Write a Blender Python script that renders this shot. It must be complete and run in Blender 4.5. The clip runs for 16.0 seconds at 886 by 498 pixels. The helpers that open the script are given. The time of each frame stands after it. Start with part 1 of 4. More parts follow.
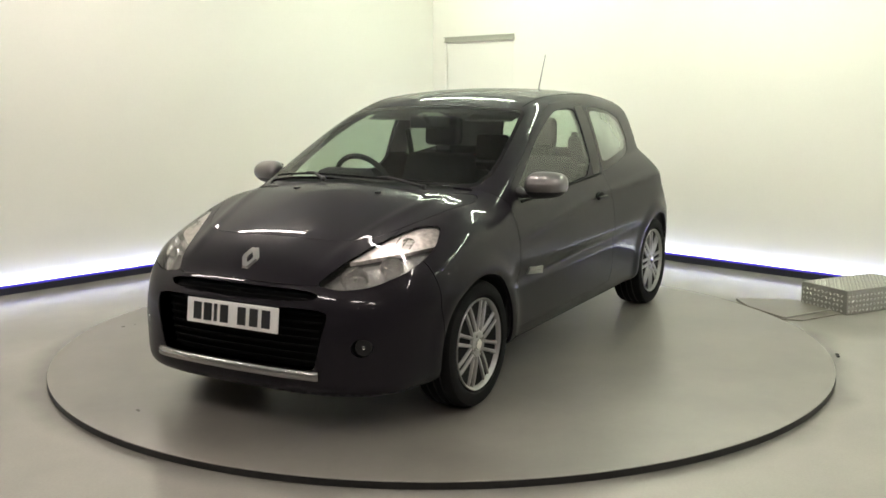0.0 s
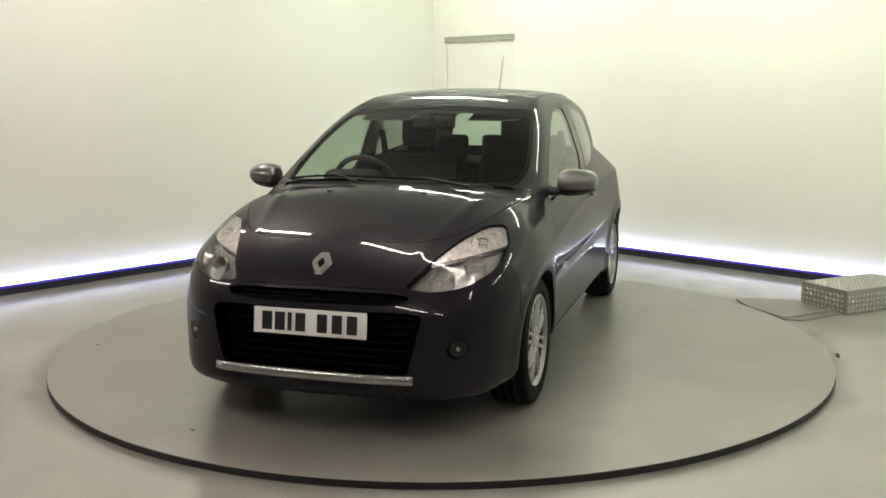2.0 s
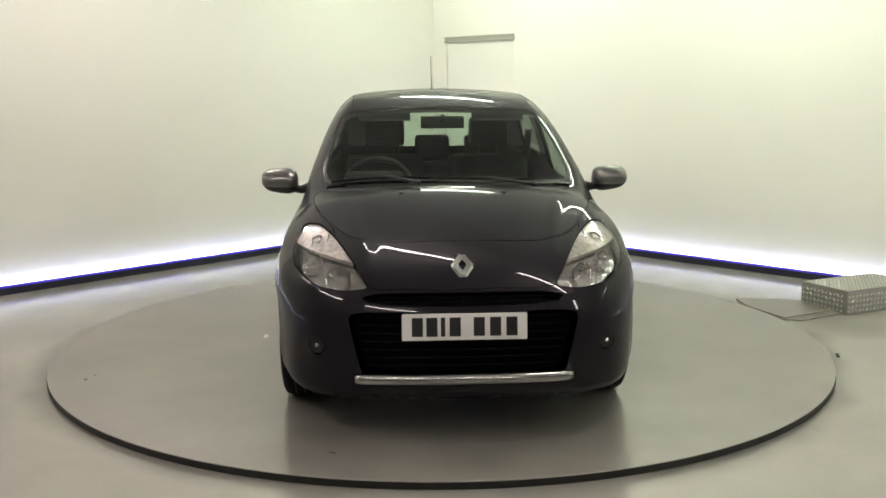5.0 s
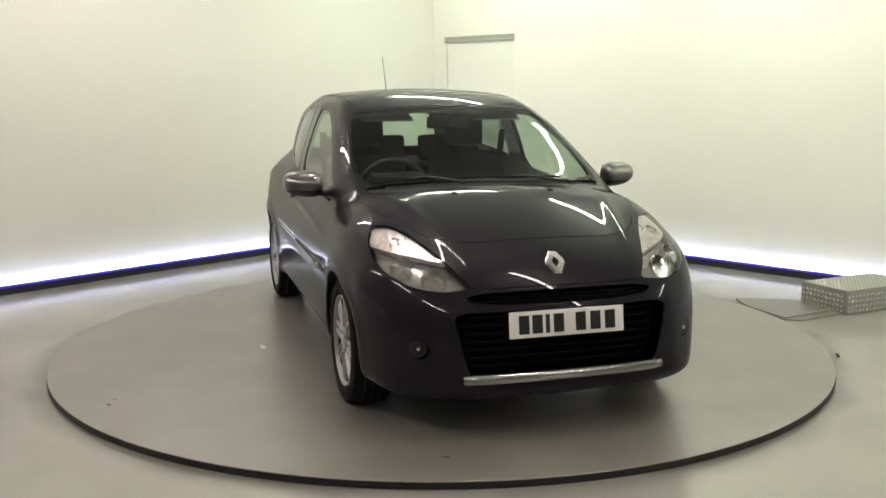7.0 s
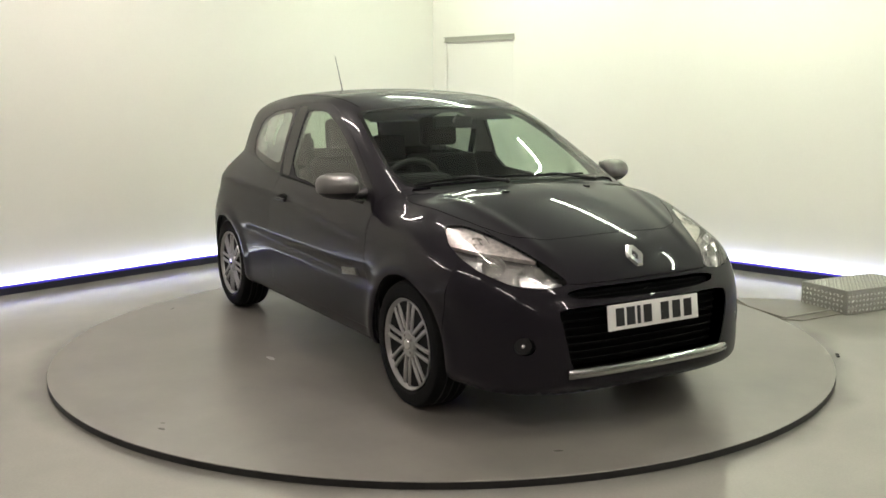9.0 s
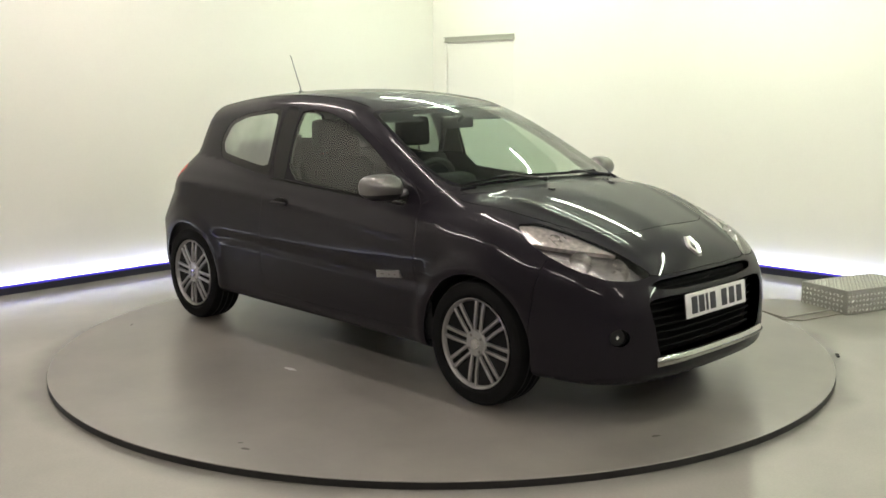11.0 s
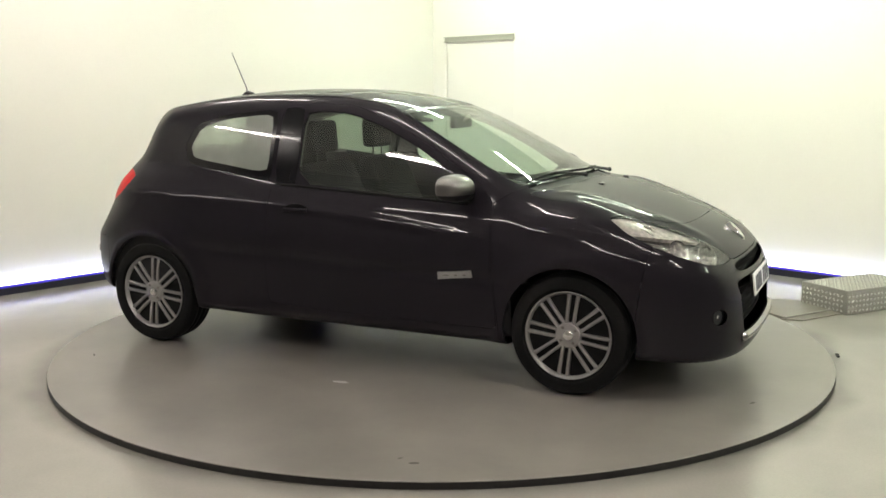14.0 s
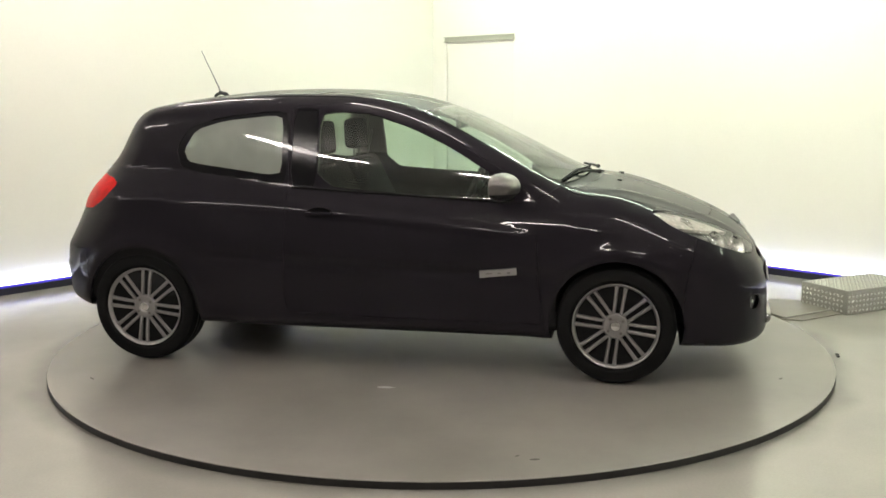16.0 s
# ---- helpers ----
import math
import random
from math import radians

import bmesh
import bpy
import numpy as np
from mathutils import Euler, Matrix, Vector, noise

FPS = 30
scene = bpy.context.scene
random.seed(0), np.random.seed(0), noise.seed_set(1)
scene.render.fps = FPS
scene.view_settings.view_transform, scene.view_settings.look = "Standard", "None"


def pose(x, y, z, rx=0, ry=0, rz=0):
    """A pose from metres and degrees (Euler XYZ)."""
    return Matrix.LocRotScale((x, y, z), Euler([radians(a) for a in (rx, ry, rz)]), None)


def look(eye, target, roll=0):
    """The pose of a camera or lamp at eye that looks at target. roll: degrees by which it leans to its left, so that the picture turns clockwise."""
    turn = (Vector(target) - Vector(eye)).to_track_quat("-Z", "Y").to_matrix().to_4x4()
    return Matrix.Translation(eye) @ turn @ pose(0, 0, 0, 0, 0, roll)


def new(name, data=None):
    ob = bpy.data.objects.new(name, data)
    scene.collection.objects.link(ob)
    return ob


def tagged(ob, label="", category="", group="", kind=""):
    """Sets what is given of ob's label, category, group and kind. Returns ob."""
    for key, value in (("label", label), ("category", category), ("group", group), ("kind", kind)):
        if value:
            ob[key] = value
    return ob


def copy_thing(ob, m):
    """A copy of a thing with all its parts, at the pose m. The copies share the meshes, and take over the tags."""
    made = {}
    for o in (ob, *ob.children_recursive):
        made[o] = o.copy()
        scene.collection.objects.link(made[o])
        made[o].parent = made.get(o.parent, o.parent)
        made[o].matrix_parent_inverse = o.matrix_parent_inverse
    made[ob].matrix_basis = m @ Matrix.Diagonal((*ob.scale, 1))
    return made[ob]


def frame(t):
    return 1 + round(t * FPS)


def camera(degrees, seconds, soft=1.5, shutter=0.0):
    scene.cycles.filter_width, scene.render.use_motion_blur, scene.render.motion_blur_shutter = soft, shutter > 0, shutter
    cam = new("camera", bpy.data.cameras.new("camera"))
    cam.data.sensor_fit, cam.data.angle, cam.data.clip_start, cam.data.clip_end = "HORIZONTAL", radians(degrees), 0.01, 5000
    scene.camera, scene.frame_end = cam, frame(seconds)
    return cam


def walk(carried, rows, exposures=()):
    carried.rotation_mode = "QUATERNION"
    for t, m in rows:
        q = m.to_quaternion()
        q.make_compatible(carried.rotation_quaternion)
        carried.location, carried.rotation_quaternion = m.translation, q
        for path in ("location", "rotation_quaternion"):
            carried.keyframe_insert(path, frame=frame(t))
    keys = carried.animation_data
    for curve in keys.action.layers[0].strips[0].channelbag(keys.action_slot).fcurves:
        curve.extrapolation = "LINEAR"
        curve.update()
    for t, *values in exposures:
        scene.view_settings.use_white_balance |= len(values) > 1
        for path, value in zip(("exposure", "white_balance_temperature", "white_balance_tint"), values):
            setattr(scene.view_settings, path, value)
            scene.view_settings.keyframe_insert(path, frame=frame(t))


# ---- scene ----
cam = camera(48.99, 16.0, soft=1.6)
EYE = (0.0, -5.7593, 1.4808)
STAND = look(EYE, (EYE[0] + math.sin(0.00205) * math.cos(0.16266), EYE[1] + math.cos(0.00205) * math.cos(0.16266), EYE[2] - math.sin(0.16266)), roll=-0.30)
walk(cam, [(0, STAND), (16, STAND)], exposures=[(0, 0.10), (3, -0.04), (9, 0.04), (12, 0.18), (16, 0.32)])

# ---- light ----
world = bpy.data.worlds.new("world")
world.use_nodes = True
world.node_tree.nodes["Background"].inputs[0].default_value = (0.9, 0.95, 1.0, 1)
world.node_tree.nodes["Background"].inputs[1].default_value = 0.02
scene.world = world


# ---- materials ----
def mat(name, color, rough=0.5, metal=0.0, coat=0.0, coat_ior=1.5, grain=0.0, scale=30.0, bump=0.0, stain=0.0, stain_scale=1.5, spec=0.5, ior=1.5, wear=0.4, stretch=(1, 1, 1)):
    """A Principled material with fine grain, broad stains and relief, in metres of the object's own space."""
    m = bpy.data.materials.new(name)
    m.use_nodes = True
    nt = m.node_tree
    b = nt.nodes["Principled BSDF"]
    b.inputs["Base Color"].default_value = (*color, 1)
    b.inputs["Roughness"].default_value = rough
    b.inputs["Metallic"].default_value = metal
    b.inputs["Coat Weight"].default_value = coat
    b.inputs["Coat Roughness"].default_value = 0.02
    b.inputs["Coat IOR"].default_value = coat_ior
    b.inputs["Specular IOR Level"].default_value = spec
    b.inputs["IOR"].default_value = ior
    if grain or bump or stain:
        co = nt.nodes.new("ShaderNodeTexCoord")
        mp = nt.nodes.new("ShaderNodeMapping")
        mp.inputs["Scale"].default_value = stretch
        nt.links.new(co.outputs["Object"], mp.inputs[0])
        fine = nt.nodes.new("ShaderNodeTexNoise")
        fine.inputs["Scale"].default_value = scale
        fine.inputs["Detail"].default_value = 6
        nt.links.new(mp.outputs[0], fine.inputs["Vector"])
        broad = nt.nodes.new("ShaderNodeTexNoise")
        broad.inputs["Scale"].default_value = stain_scale
        broad.inputs["Detail"].default_value = 5
        broad.inputs["Roughness"].default_value = 0.6
        nt.links.new(mp.outputs[0], broad.inputs["Vector"])

        def level(src, amount, lo=0.2, hi=0.8):
            r = nt.nodes.new("ShaderNodeMapRange")
            r.inputs["From Min"].default_value, r.inputs["From Max"].default_value = lo, hi
            r.inputs["To Min"].default_value, r.inputs["To Max"].default_value = 1 - amount, 1 + amount
            nt.links.new(src, r.inputs["Value"])
            return r.outputs[0]
        mul = nt.nodes.new("ShaderNodeMath")
        mul.operation = "MULTIPLY"
        nt.links.new(level(fine.outputs["Fac"], grain), mul.inputs[0])
        nt.links.new(level(broad.outputs["Fac"], stain), mul.inputs[1])
        mix = nt.nodes.new("ShaderNodeVectorMath")
        mix.operation = "SCALE"
        mix.inputs[0].default_value = color
        nt.links.new(mul.outputs[0], mix.inputs["Scale"])
        nt.links.new(mix.outputs[0], b.inputs["Base Color"])
        ro = nt.nodes.new("ShaderNodeMath")
        ro.operation = "MULTIPLY"
        ro.inputs[1].default_value = rough
        nt.links.new(level(broad.outputs["Fac"], min(wear, stain * 2)), ro.inputs[0])
        nt.links.new(ro.outputs[0], b.inputs["Roughness"])
        if bump:
            bp = nt.nodes.new("ShaderNodeBump")
            bp.inputs["Strength"].default_value = 0.6
            bp.inputs["Distance"].default_value = bump
            nt.links.new(fine.outputs["Fac"], bp.inputs["Height"])
            nt.links.new(bp.outputs[0], b.inputs["Normal"])
    return m


def glow(name, color, strength):
    m = bpy.data.materials.new(name)
    m.use_nodes = True
    b = m.node_tree.nodes["Principled BSDF"]
    b.inputs["Base Color"].default_value = (*color, 1)
    b.inputs["Emission Color"].default_value = (*color, 1)
    b.inputs["Emission Strength"].default_value = strength
    return m


def glass(name, tint, gloss_rough=0.0, base=0.06, haze=0.0, haze_color=(0.5, 0.5, 0.5)):
    """Thin clear pane: tinted see-through with a Fresnel gloss."""
    m = bpy.data.materials.new(name)
    m.use_nodes = True
    nt = m.node_tree
    out = nt.nodes["Material Output"]
    nt.nodes.remove(nt.nodes["Principled BSDF"])
    tr = nt.nodes.new("ShaderNodeBsdfTransparent")
    tr.inputs[0].default_value = (*tint, 1)
    gl = nt.nodes.new("ShaderNodeBsdfGlossy")
    gl.inputs["Roughness"].default_value = gloss_rough
    lw = nt.nodes.new("ShaderNodeLayerWeight")
    lw.inputs[0].default_value = 0.5
    pw = nt.nodes.new("ShaderNodeMath")
    pw.operation = "POWER"
    pw.inputs[1].default_value = 4.5
    nt.links.new(lw.outputs["Facing"], pw.inputs[0])
    fr = nt.nodes.new("ShaderNodeMath")
    fr.operation = "MULTIPLY_ADD"
    fr.inputs[1].default_value = 0.9
    fr.inputs[2].default_value = base
    nt.links.new(pw.outputs[0], fr.inputs[0])
    mx = nt.nodes.new("ShaderNodeMixShader")
    nt.links.new(fr.outputs[0], mx.inputs[0])
    nt.links.new(tr.outputs[0], mx.inputs[1])
    if haze:
        di = nt.nodes.new("ShaderNodeBsdfDiffuse")
        di.inputs[0].default_value = (*haze_color, 1)
        hz = nt.nodes.new("ShaderNodeMixShader")
        ns = nt.nodes.new("ShaderNodeTexNoise")
        ns.inputs["Scale"].default_value = 5.0
        hr = nt.nodes.new("ShaderNodeMapRange")
        hr.inputs["To Min"].default_value, hr.inputs["To Max"].default_value = haze * 0.7, haze * 1.3
        co = nt.nodes.new("ShaderNodeTexCoord")
        nt.links.new(co.outputs["Object"], ns.inputs["Vector"])
        nt.links.new(ns.outputs["Fac"], hr.inputs["Value"])
        nt.links.new(hr.outputs[0], hz.inputs[0])
        nt.links.new(tr.outputs[0], hz.inputs[1])
        nt.links.new(di.outputs[0], hz.inputs[2])
        nt.links.new(hz.outputs[0], mx.inputs[1])
    nt.links.new(gl.outputs[0], mx.inputs[2])
    nt.links.new(mx.outputs[0], out.inputs[0])
    return m


M_WALL = mat("wall_paint", (0.80, 0.785, 0.715), 0.55, grain=0.012, scale=60, bump=0.0006, stain=0.02, stain_scale=0.8)
M_CEIL = mat("ceiling_paint", (0.50, 0.49, 0.46), 0.8, grain=0.02, scale=40)
M_FLOOR = mat("floor_paint", (0.30, 0.284, 0.253), 0.16, grain=0.05, scale=90, bump=0.0003, stain=0.14, stain_scale=1.1, spec=1.0)


def dark_ring(m, r0, r1, dark):
    """Uneven darker ring on the floor that hugs the turntable's rim."""
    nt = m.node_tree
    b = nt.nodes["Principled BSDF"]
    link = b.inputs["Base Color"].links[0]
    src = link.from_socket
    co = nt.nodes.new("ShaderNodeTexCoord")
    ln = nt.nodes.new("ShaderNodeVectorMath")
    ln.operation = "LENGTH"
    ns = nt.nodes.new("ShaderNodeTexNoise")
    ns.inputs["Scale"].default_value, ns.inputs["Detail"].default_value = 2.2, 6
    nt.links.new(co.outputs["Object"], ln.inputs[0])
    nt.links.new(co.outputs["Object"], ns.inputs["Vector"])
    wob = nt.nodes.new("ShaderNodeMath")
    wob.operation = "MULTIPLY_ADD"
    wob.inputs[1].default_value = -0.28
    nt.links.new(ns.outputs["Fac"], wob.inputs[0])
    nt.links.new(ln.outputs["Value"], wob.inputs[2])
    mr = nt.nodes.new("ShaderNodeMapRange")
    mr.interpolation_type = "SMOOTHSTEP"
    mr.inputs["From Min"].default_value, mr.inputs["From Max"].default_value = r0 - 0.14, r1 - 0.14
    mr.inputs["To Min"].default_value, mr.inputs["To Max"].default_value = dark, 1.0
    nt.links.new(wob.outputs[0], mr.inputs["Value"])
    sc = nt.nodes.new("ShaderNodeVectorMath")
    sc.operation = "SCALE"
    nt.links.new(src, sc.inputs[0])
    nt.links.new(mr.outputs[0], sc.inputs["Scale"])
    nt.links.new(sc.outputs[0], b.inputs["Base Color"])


dark_ring(M_FLOOR, 2.22, 2.40, 0.62)
M_DISC = mat("turntable_paint", (0.186, 0.173, 0.151), 0.305, grain=0.02, scale=40, stain=0.34, stain_scale=1.6, wear=0.08, spec=1.0, ior=1.72)
M_MARK = mat("dark_rubber_mark", (0.11, 0.105, 0.095), 0.5, grain=0.2, scale=80)
M_PALE = mat("pale_paint_mark", (0.62, 0.62, 0.62), 0.4, grain=0.1, scale=80)
M_RIM = mat("dark_steel_edge", (0.012, 0.011, 0.010), 0.6, grain=0.2, scale=25)
M_EDGE = mat("worn_bright_edge", (0.30, 0.288, 0.262), 0.35, grain=0.15, scale=18)
M_BLACK = mat("black_skirting", (0.012, 0.012, 0.026), 0.5, grain=0.1, scale=40)
M_LED = glow("led_strip", (0.80, 0.86, 1.0), 33.0)
M_BLUE = glow("blue_edge_tinge", (0.06, 0.035, 0.75), 0.2)
M_TUBE = glow("tube_light", (1.0, 0.916, 0.862), 96.0)
M_TUBE_COOL = glow("cool_tube_light", (0.868, 1.0, 0.785), 95.0)
M_ALU = mat("chequer_plate", (0.36, 0.35, 0.32), 0.42, metal=0.7, grain=0.12, scale=60, stain=0.1, stain_scale=6)
M_STEEL = mat("grey_floor_plate", (0.205, 0.188, 0.160), 0.38, metal=0.2, grain=0.08, scale=50, stain=0.12, stain_scale=5)
M_ALU_WORN = mat("worn_tread_tops", (0.68, 0.67, 0.63), 0.3, metal=0.85, grain=0.1, scale=60)
M_PAINT = mat("dark_metallic_paint", (0.0108, 0.0092, 0.0122), 0.45, metal=0.0, coat=0.48, coat_ior=1.38, grain=0.10, scale=900, spec=0.04)
M_PLASTIC = mat("black_plastic", (0.007, 0.007, 0.0075), 0.5, grain=0.15, scale=300, bump=0.0002)
M_RUBBER = mat("tyre_rubber", (0.0045, 0.0045, 0.0045), 0.8, grain=0.2, scale=120, spec=0.15)
M_GLOSSBLACK = mat("gloss_black_trim", (0.006, 0.006, 0.007), 0.16, coat=0.2, coat_ior=1.35, spec=0.15)
M_ALLOY = mat("silver_alloy", (0.31, 0.303, 0.296), 0.36, metal=0.7, grain=0.05, scale=200)
M_SILVER = mat("satin_silver", (0.17, 0.165, 0.158), 0.30, metal=0.85, grain=0.04, scale=300)
M_LIP = mat("bright_satin_lip", (0.36, 0.355, 0.345), 0.20, metal=1.0)
M_CHROME = mat("chrome", (0.75, 0.75, 0.75), 0.08, metal=1.0)
M_GLASS = glass("window_glass", (0.66, 0.76, 0.67), haze=0.04, haze_color=(0.46, 0.50, 0.44))
M_SCREEN = glass("windscreen_glass", (0.68, 0.77, 0.69), base=0.03)
# rear side panes: grey-green diffuse mixed in for a milky look
M_HAZY = glass("milky_tinted_glass", (0.60, 0.68, 0.60), haze=0.46, haze_color=(0.46, 0.50, 0.44))
M_LENS = glass("clear_lens", (0.94, 0.94, 0.92))
M_TRIM = mat("interior_trim", (0.011, 0.011, 0.0115), 0.75, grain=0.1, scale=40, spec=0.2)
M_HEADLINING = mat("grey_headlining", (0.12, 0.117, 0.112), 0.9, grain=0.05, scale=40)
M_FABRIC = mat("seat_fabric", (0.012, 0.0115, 0.013), 0.9, grain=0.12, scale=40, spec=0.1)
M_PLATE = mat("white_plate", (0.74, 0.73, 0.70), 0.35, grain=0.02, scale=100)
M_GRILLE = mat("dark_grille_plastic", (0.0022, 0.0022, 0.0025), 0.6, spec=0.08)
M_INK = mat("black_characters", (0.01, 0.01, 0.01), 0.4)
M_BOWL = mat("lamp_reflector", (0.82, 0.81, 0.80), 0.14, metal=1.0, grain=0.2, scale=70, bump=0.003)
M_FOG = mat("smoked_lamp_lens", (0.035, 0.035, 0.037), 0.12, grain=0.2, scale=60)
M_AERIAL = mat("grey_aerial_rod", (0.16, 0.155, 0.15), 0.35, metal=0.5)
M_STRIP = mat("bright_badge_strip", (0.36, 0.355, 0.35), 0.34, metal=0.7, grain=0.06, scale=200)
M_RED = mat("red_lens", (0.50, 0.002, 0.004), 0.4, coat=0.16, coat_ior=1.35, spec=0.05, grain=0.25, scale=30)
M_DISCMETAL = mat("brake_steel", (0.20, 0.19, 0.18), 0.4, metal=0.9, grain=0.2, scale=60)
M_LAMP = mat("lamp_housing", (0.42, 0.41, 0.41), 0.26, metal=0.75, grain=0.25, scale=45, bump=0.004)
M_INDICATOR = mat("indicator_reflector", (0.52, 0.475, 0.465), 0.30, metal=0.65, grain=0.5, scale=40, bump=0.004)
# darkened colour stands in for a dim room behind the camera
M_NEARWALL = mat("dim_near_wall", (0.18, 0.172, 0.168), 0.7, grain=0.03, scale=40)
M_DOOR = mat("door_paint", (0.78, 0.765, 0.70), 0.5, grain=0.012, scale=60)
M_FRAME = mat("metal_track", (0.42, 0.42, 0.36), 0.4, metal=0.3, grain=0.06, scale=50)


# ---- building helpers ----
def mesh_of(bm, name, material, smooth=True):
    me = bpy.data.meshes.new(name)
    bm.normal_update()
    bm.to_mesh(me)
    bm.free()
    me.materials.append(material)
    if smooth:
        me.polygons.foreach_set("use_smooth", [True] * len(me.polygons))
    return me


def part(name, bm, material, parent=None, label="", smooth=False, sharp=None):
    ob = new(name, mesh_of(bm, name, material, smooth or sharp is not None))
    if sharp is not None:
        ob.data.set_sharp_from_angle(angle=radians(sharp))
    ob.parent = parent
    if label:
        ob["label"] = label
    return ob


def empty(name, m=None):
    ob = new(name)
    ob.empty_display_size = 0.2
    if m:
        ob.matrix_basis = m
    return ob


def box_bm(sx, sy, sz, at=(0, 0, 0), bevel=0.0, seg=2, bm=None, turn=None):
    b2 = bmesh.new()
    bmesh.ops.create_cube(b2, size=1)
    bmesh.ops.scale(b2, vec=(sx, sy, sz), verts=b2.verts)
    if bevel:
        bmesh.ops.bevel(b2, geom=b2.edges[:], offset=bevel, segments=seg, affect="EDGES", profile=0.6)
    if turn:
        bmesh.ops.transform(b2, matrix=turn, verts=b2.verts)
    bmesh.ops.translate(b2, vec=at, verts=b2.verts)
    return join(bm, b2)


def join(bm, b2):
    if bm is None:
        return b2
    me = bpy.data.meshes.new("tmp")
    b2.to_mesh(me)
    b2.free()
    bm.from_mesh(me)
    bpy.data.meshes.remove(me)
    return bm


def lathe(profile, seg, axis="Y", close=False):
    """Revolve (radius, offset) pairs round the axis."""
    bm = bmesh.new()
    rings = []
    for r, h in profile:
        ring = []
        for i in range(seg):
            a = 2 * math.pi * i / seg
            c, s = r * math.cos(a), r * math.sin(a)
            ring.append(bm.verts.new((c, h, s) if axis == "Y" else (c, s, h) if axis == "Z" else (h, c, s)))
        rings.append(ring)
    n = len(rings)
    for k in range(n if close else n - 1):
        a, b = rings[k], rings[(k + 1) % n]
        for i in range(seg):
            bm.faces.new((a[i], a[(i + 1) % seg], b[(i + 1) % seg], b[i]))
    if not close:
        for ring in (rings[0], rings[-1]):
            if len({v.co.to_tuple(5) for v in ring}) > 2:
                bm.faces.new(ring)
    bmesh.ops.recalc_face_normals(bm, faces=bm.faces)
    return bm


def tube(points, radius, seg=8, bm=None, flat=1.0):
    """A closed round bar along points; radius may be one number or one per point."""
    b2 = bmesh.new()
    pts = [Vector(p) for p in points]
    rad = radius if isinstance(radius, (list, tuple)) else [radius] * len(pts)
    rings = []
    for i, p in enumerate(pts):
        d = (pts[min(i + 1, len(pts) - 1)] - pts[max(i - 1, 0)]).normalized()
        up = Vector((0, 0, 1)) if abs(d.z) < 0.9 else Vector((1, 0, 0))
        s = d.cross(up).normalized()
        u = s.cross(d)
        rings.append([b2.verts.new(p + rad[i] * (math.cos(2 * math.pi * k / seg) * s + flat * math.sin(2 * math.pi * k / seg) * u)) for k in range(seg)])
    for a, b in zip(rings, rings[1:]):
        for k in range(seg):
            b2.faces.new((a[k], a[(k + 1) % seg], b[(k + 1) % seg], b[k]))
    b2.faces.new(rings[0][::-1])
    b2.faces.new(rings[-1])
    bmesh.ops.recalc_face_normals(b2, faces=b2.faces)
    return join(bm, b2)


def prism(outline, z0, z1, bm=None):
    b2 = bmesh.new()
    lo = [b2.verts.new((x, y, z0)) for x, y in outline]
    hi = [b2.verts.new((x, y, z1)) for x, y in outline]
    n = len(lo)
    b2.faces.new(lo[::-1])
    b2.faces.new(hi)
    for i in range(n):
        b2.faces.new((lo[i], lo[(i + 1) % n], hi[(i + 1) % n], hi[i]))
    bmesh.ops.recalc_face_normals(b2, faces=b2.faces)
    return join(bm, b2)


# ---- room: a square studio, turned so that a corner lies behind the turntable ----
FLOOR_Z = -0.034
ROOM = pose(0, 0, 0, 0, 0, 44.96)       # local x: towards the right-hand far wall; local y: along it to the corner
ROOM_W = pose(0, 0, 0, 0, 0, 46.95)     # local y: towards the left-hand far wall
XW, YW, XN, YN, CEIL = 3.49, 3.475, -7.4, -6.4, 3.05


def room_box(name, x0, x1, y0, y1, z0, z1, material, label, category, at=ROOM):
    ob = part(name, box_bm(x1 - x0, y1 - y0, z1 - z0, ((x0 + x1) / 2, (y0 + y1) / 2, (z0 + z1) / 2)), material)
    ob.matrix_basis = at
    return tagged(ob, label, category, kind="structure")


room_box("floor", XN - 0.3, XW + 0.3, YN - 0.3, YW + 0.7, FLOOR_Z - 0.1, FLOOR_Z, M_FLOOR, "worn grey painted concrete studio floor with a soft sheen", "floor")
room_box("ceiling", XN - 0.3, XW + 0.3, YN - 0.3, YW + 0.7, CEIL, CEIL + 0.1, M_CEIL, "plain off-white painted studio ceiling", "ceiling")
WB = FLOOR_Z
room_box("wall_west", XN - 0.4, XW + 0.3, YW, YW + 0.2, WB, CEIL, M_WALL, "plain cream painted wall lit from its foot", "wall", ROOM_W)
# the far right-hand wall has a doorway close to the corner
D0, D1, DH = 2.448, 3.392, 1.981
YC = 3.60
bm = box_bm(0.2, D0 - YN + 0.2, CEIL - WB, (XW + 0.1, (D0 + YN - 0.2) / 2, (CEIL + WB) / 2))
box_bm(0.2, YC - D1, CEIL - WB, (XW + 0.1, (YC + D1) / 2, (CEIL + WB) / 2), bm=bm)
box_bm(0.2, D1 - D0, CEIL - DH, (XW + 0.1, (D1 + D0) / 2, (CEIL + DH) / 2), bm=bm)
ob = part("wall_north", bm, M_WALL)
ob.matrix_basis = ROOM
tagged(ob, "plain cream painted wall with a flush white door", "wall", kind="structure")
# two unseen walls added behind the camera, grey so the car mirrors little light
room_box("wall_south", XN - 0.2, XN, YN - 0.2, YW + 0.6, WB, CEIL, M_NEARWALL, "unseen wall added behind the camera, greyed for dim reflections", "wall")
room_box("wall_east", XN, XW + 0.2, YN - 0.2, YN, WB, CEIL, M_NEARWALL, "unseen wall added behind the camera, greyed for dim reflections", "wall")

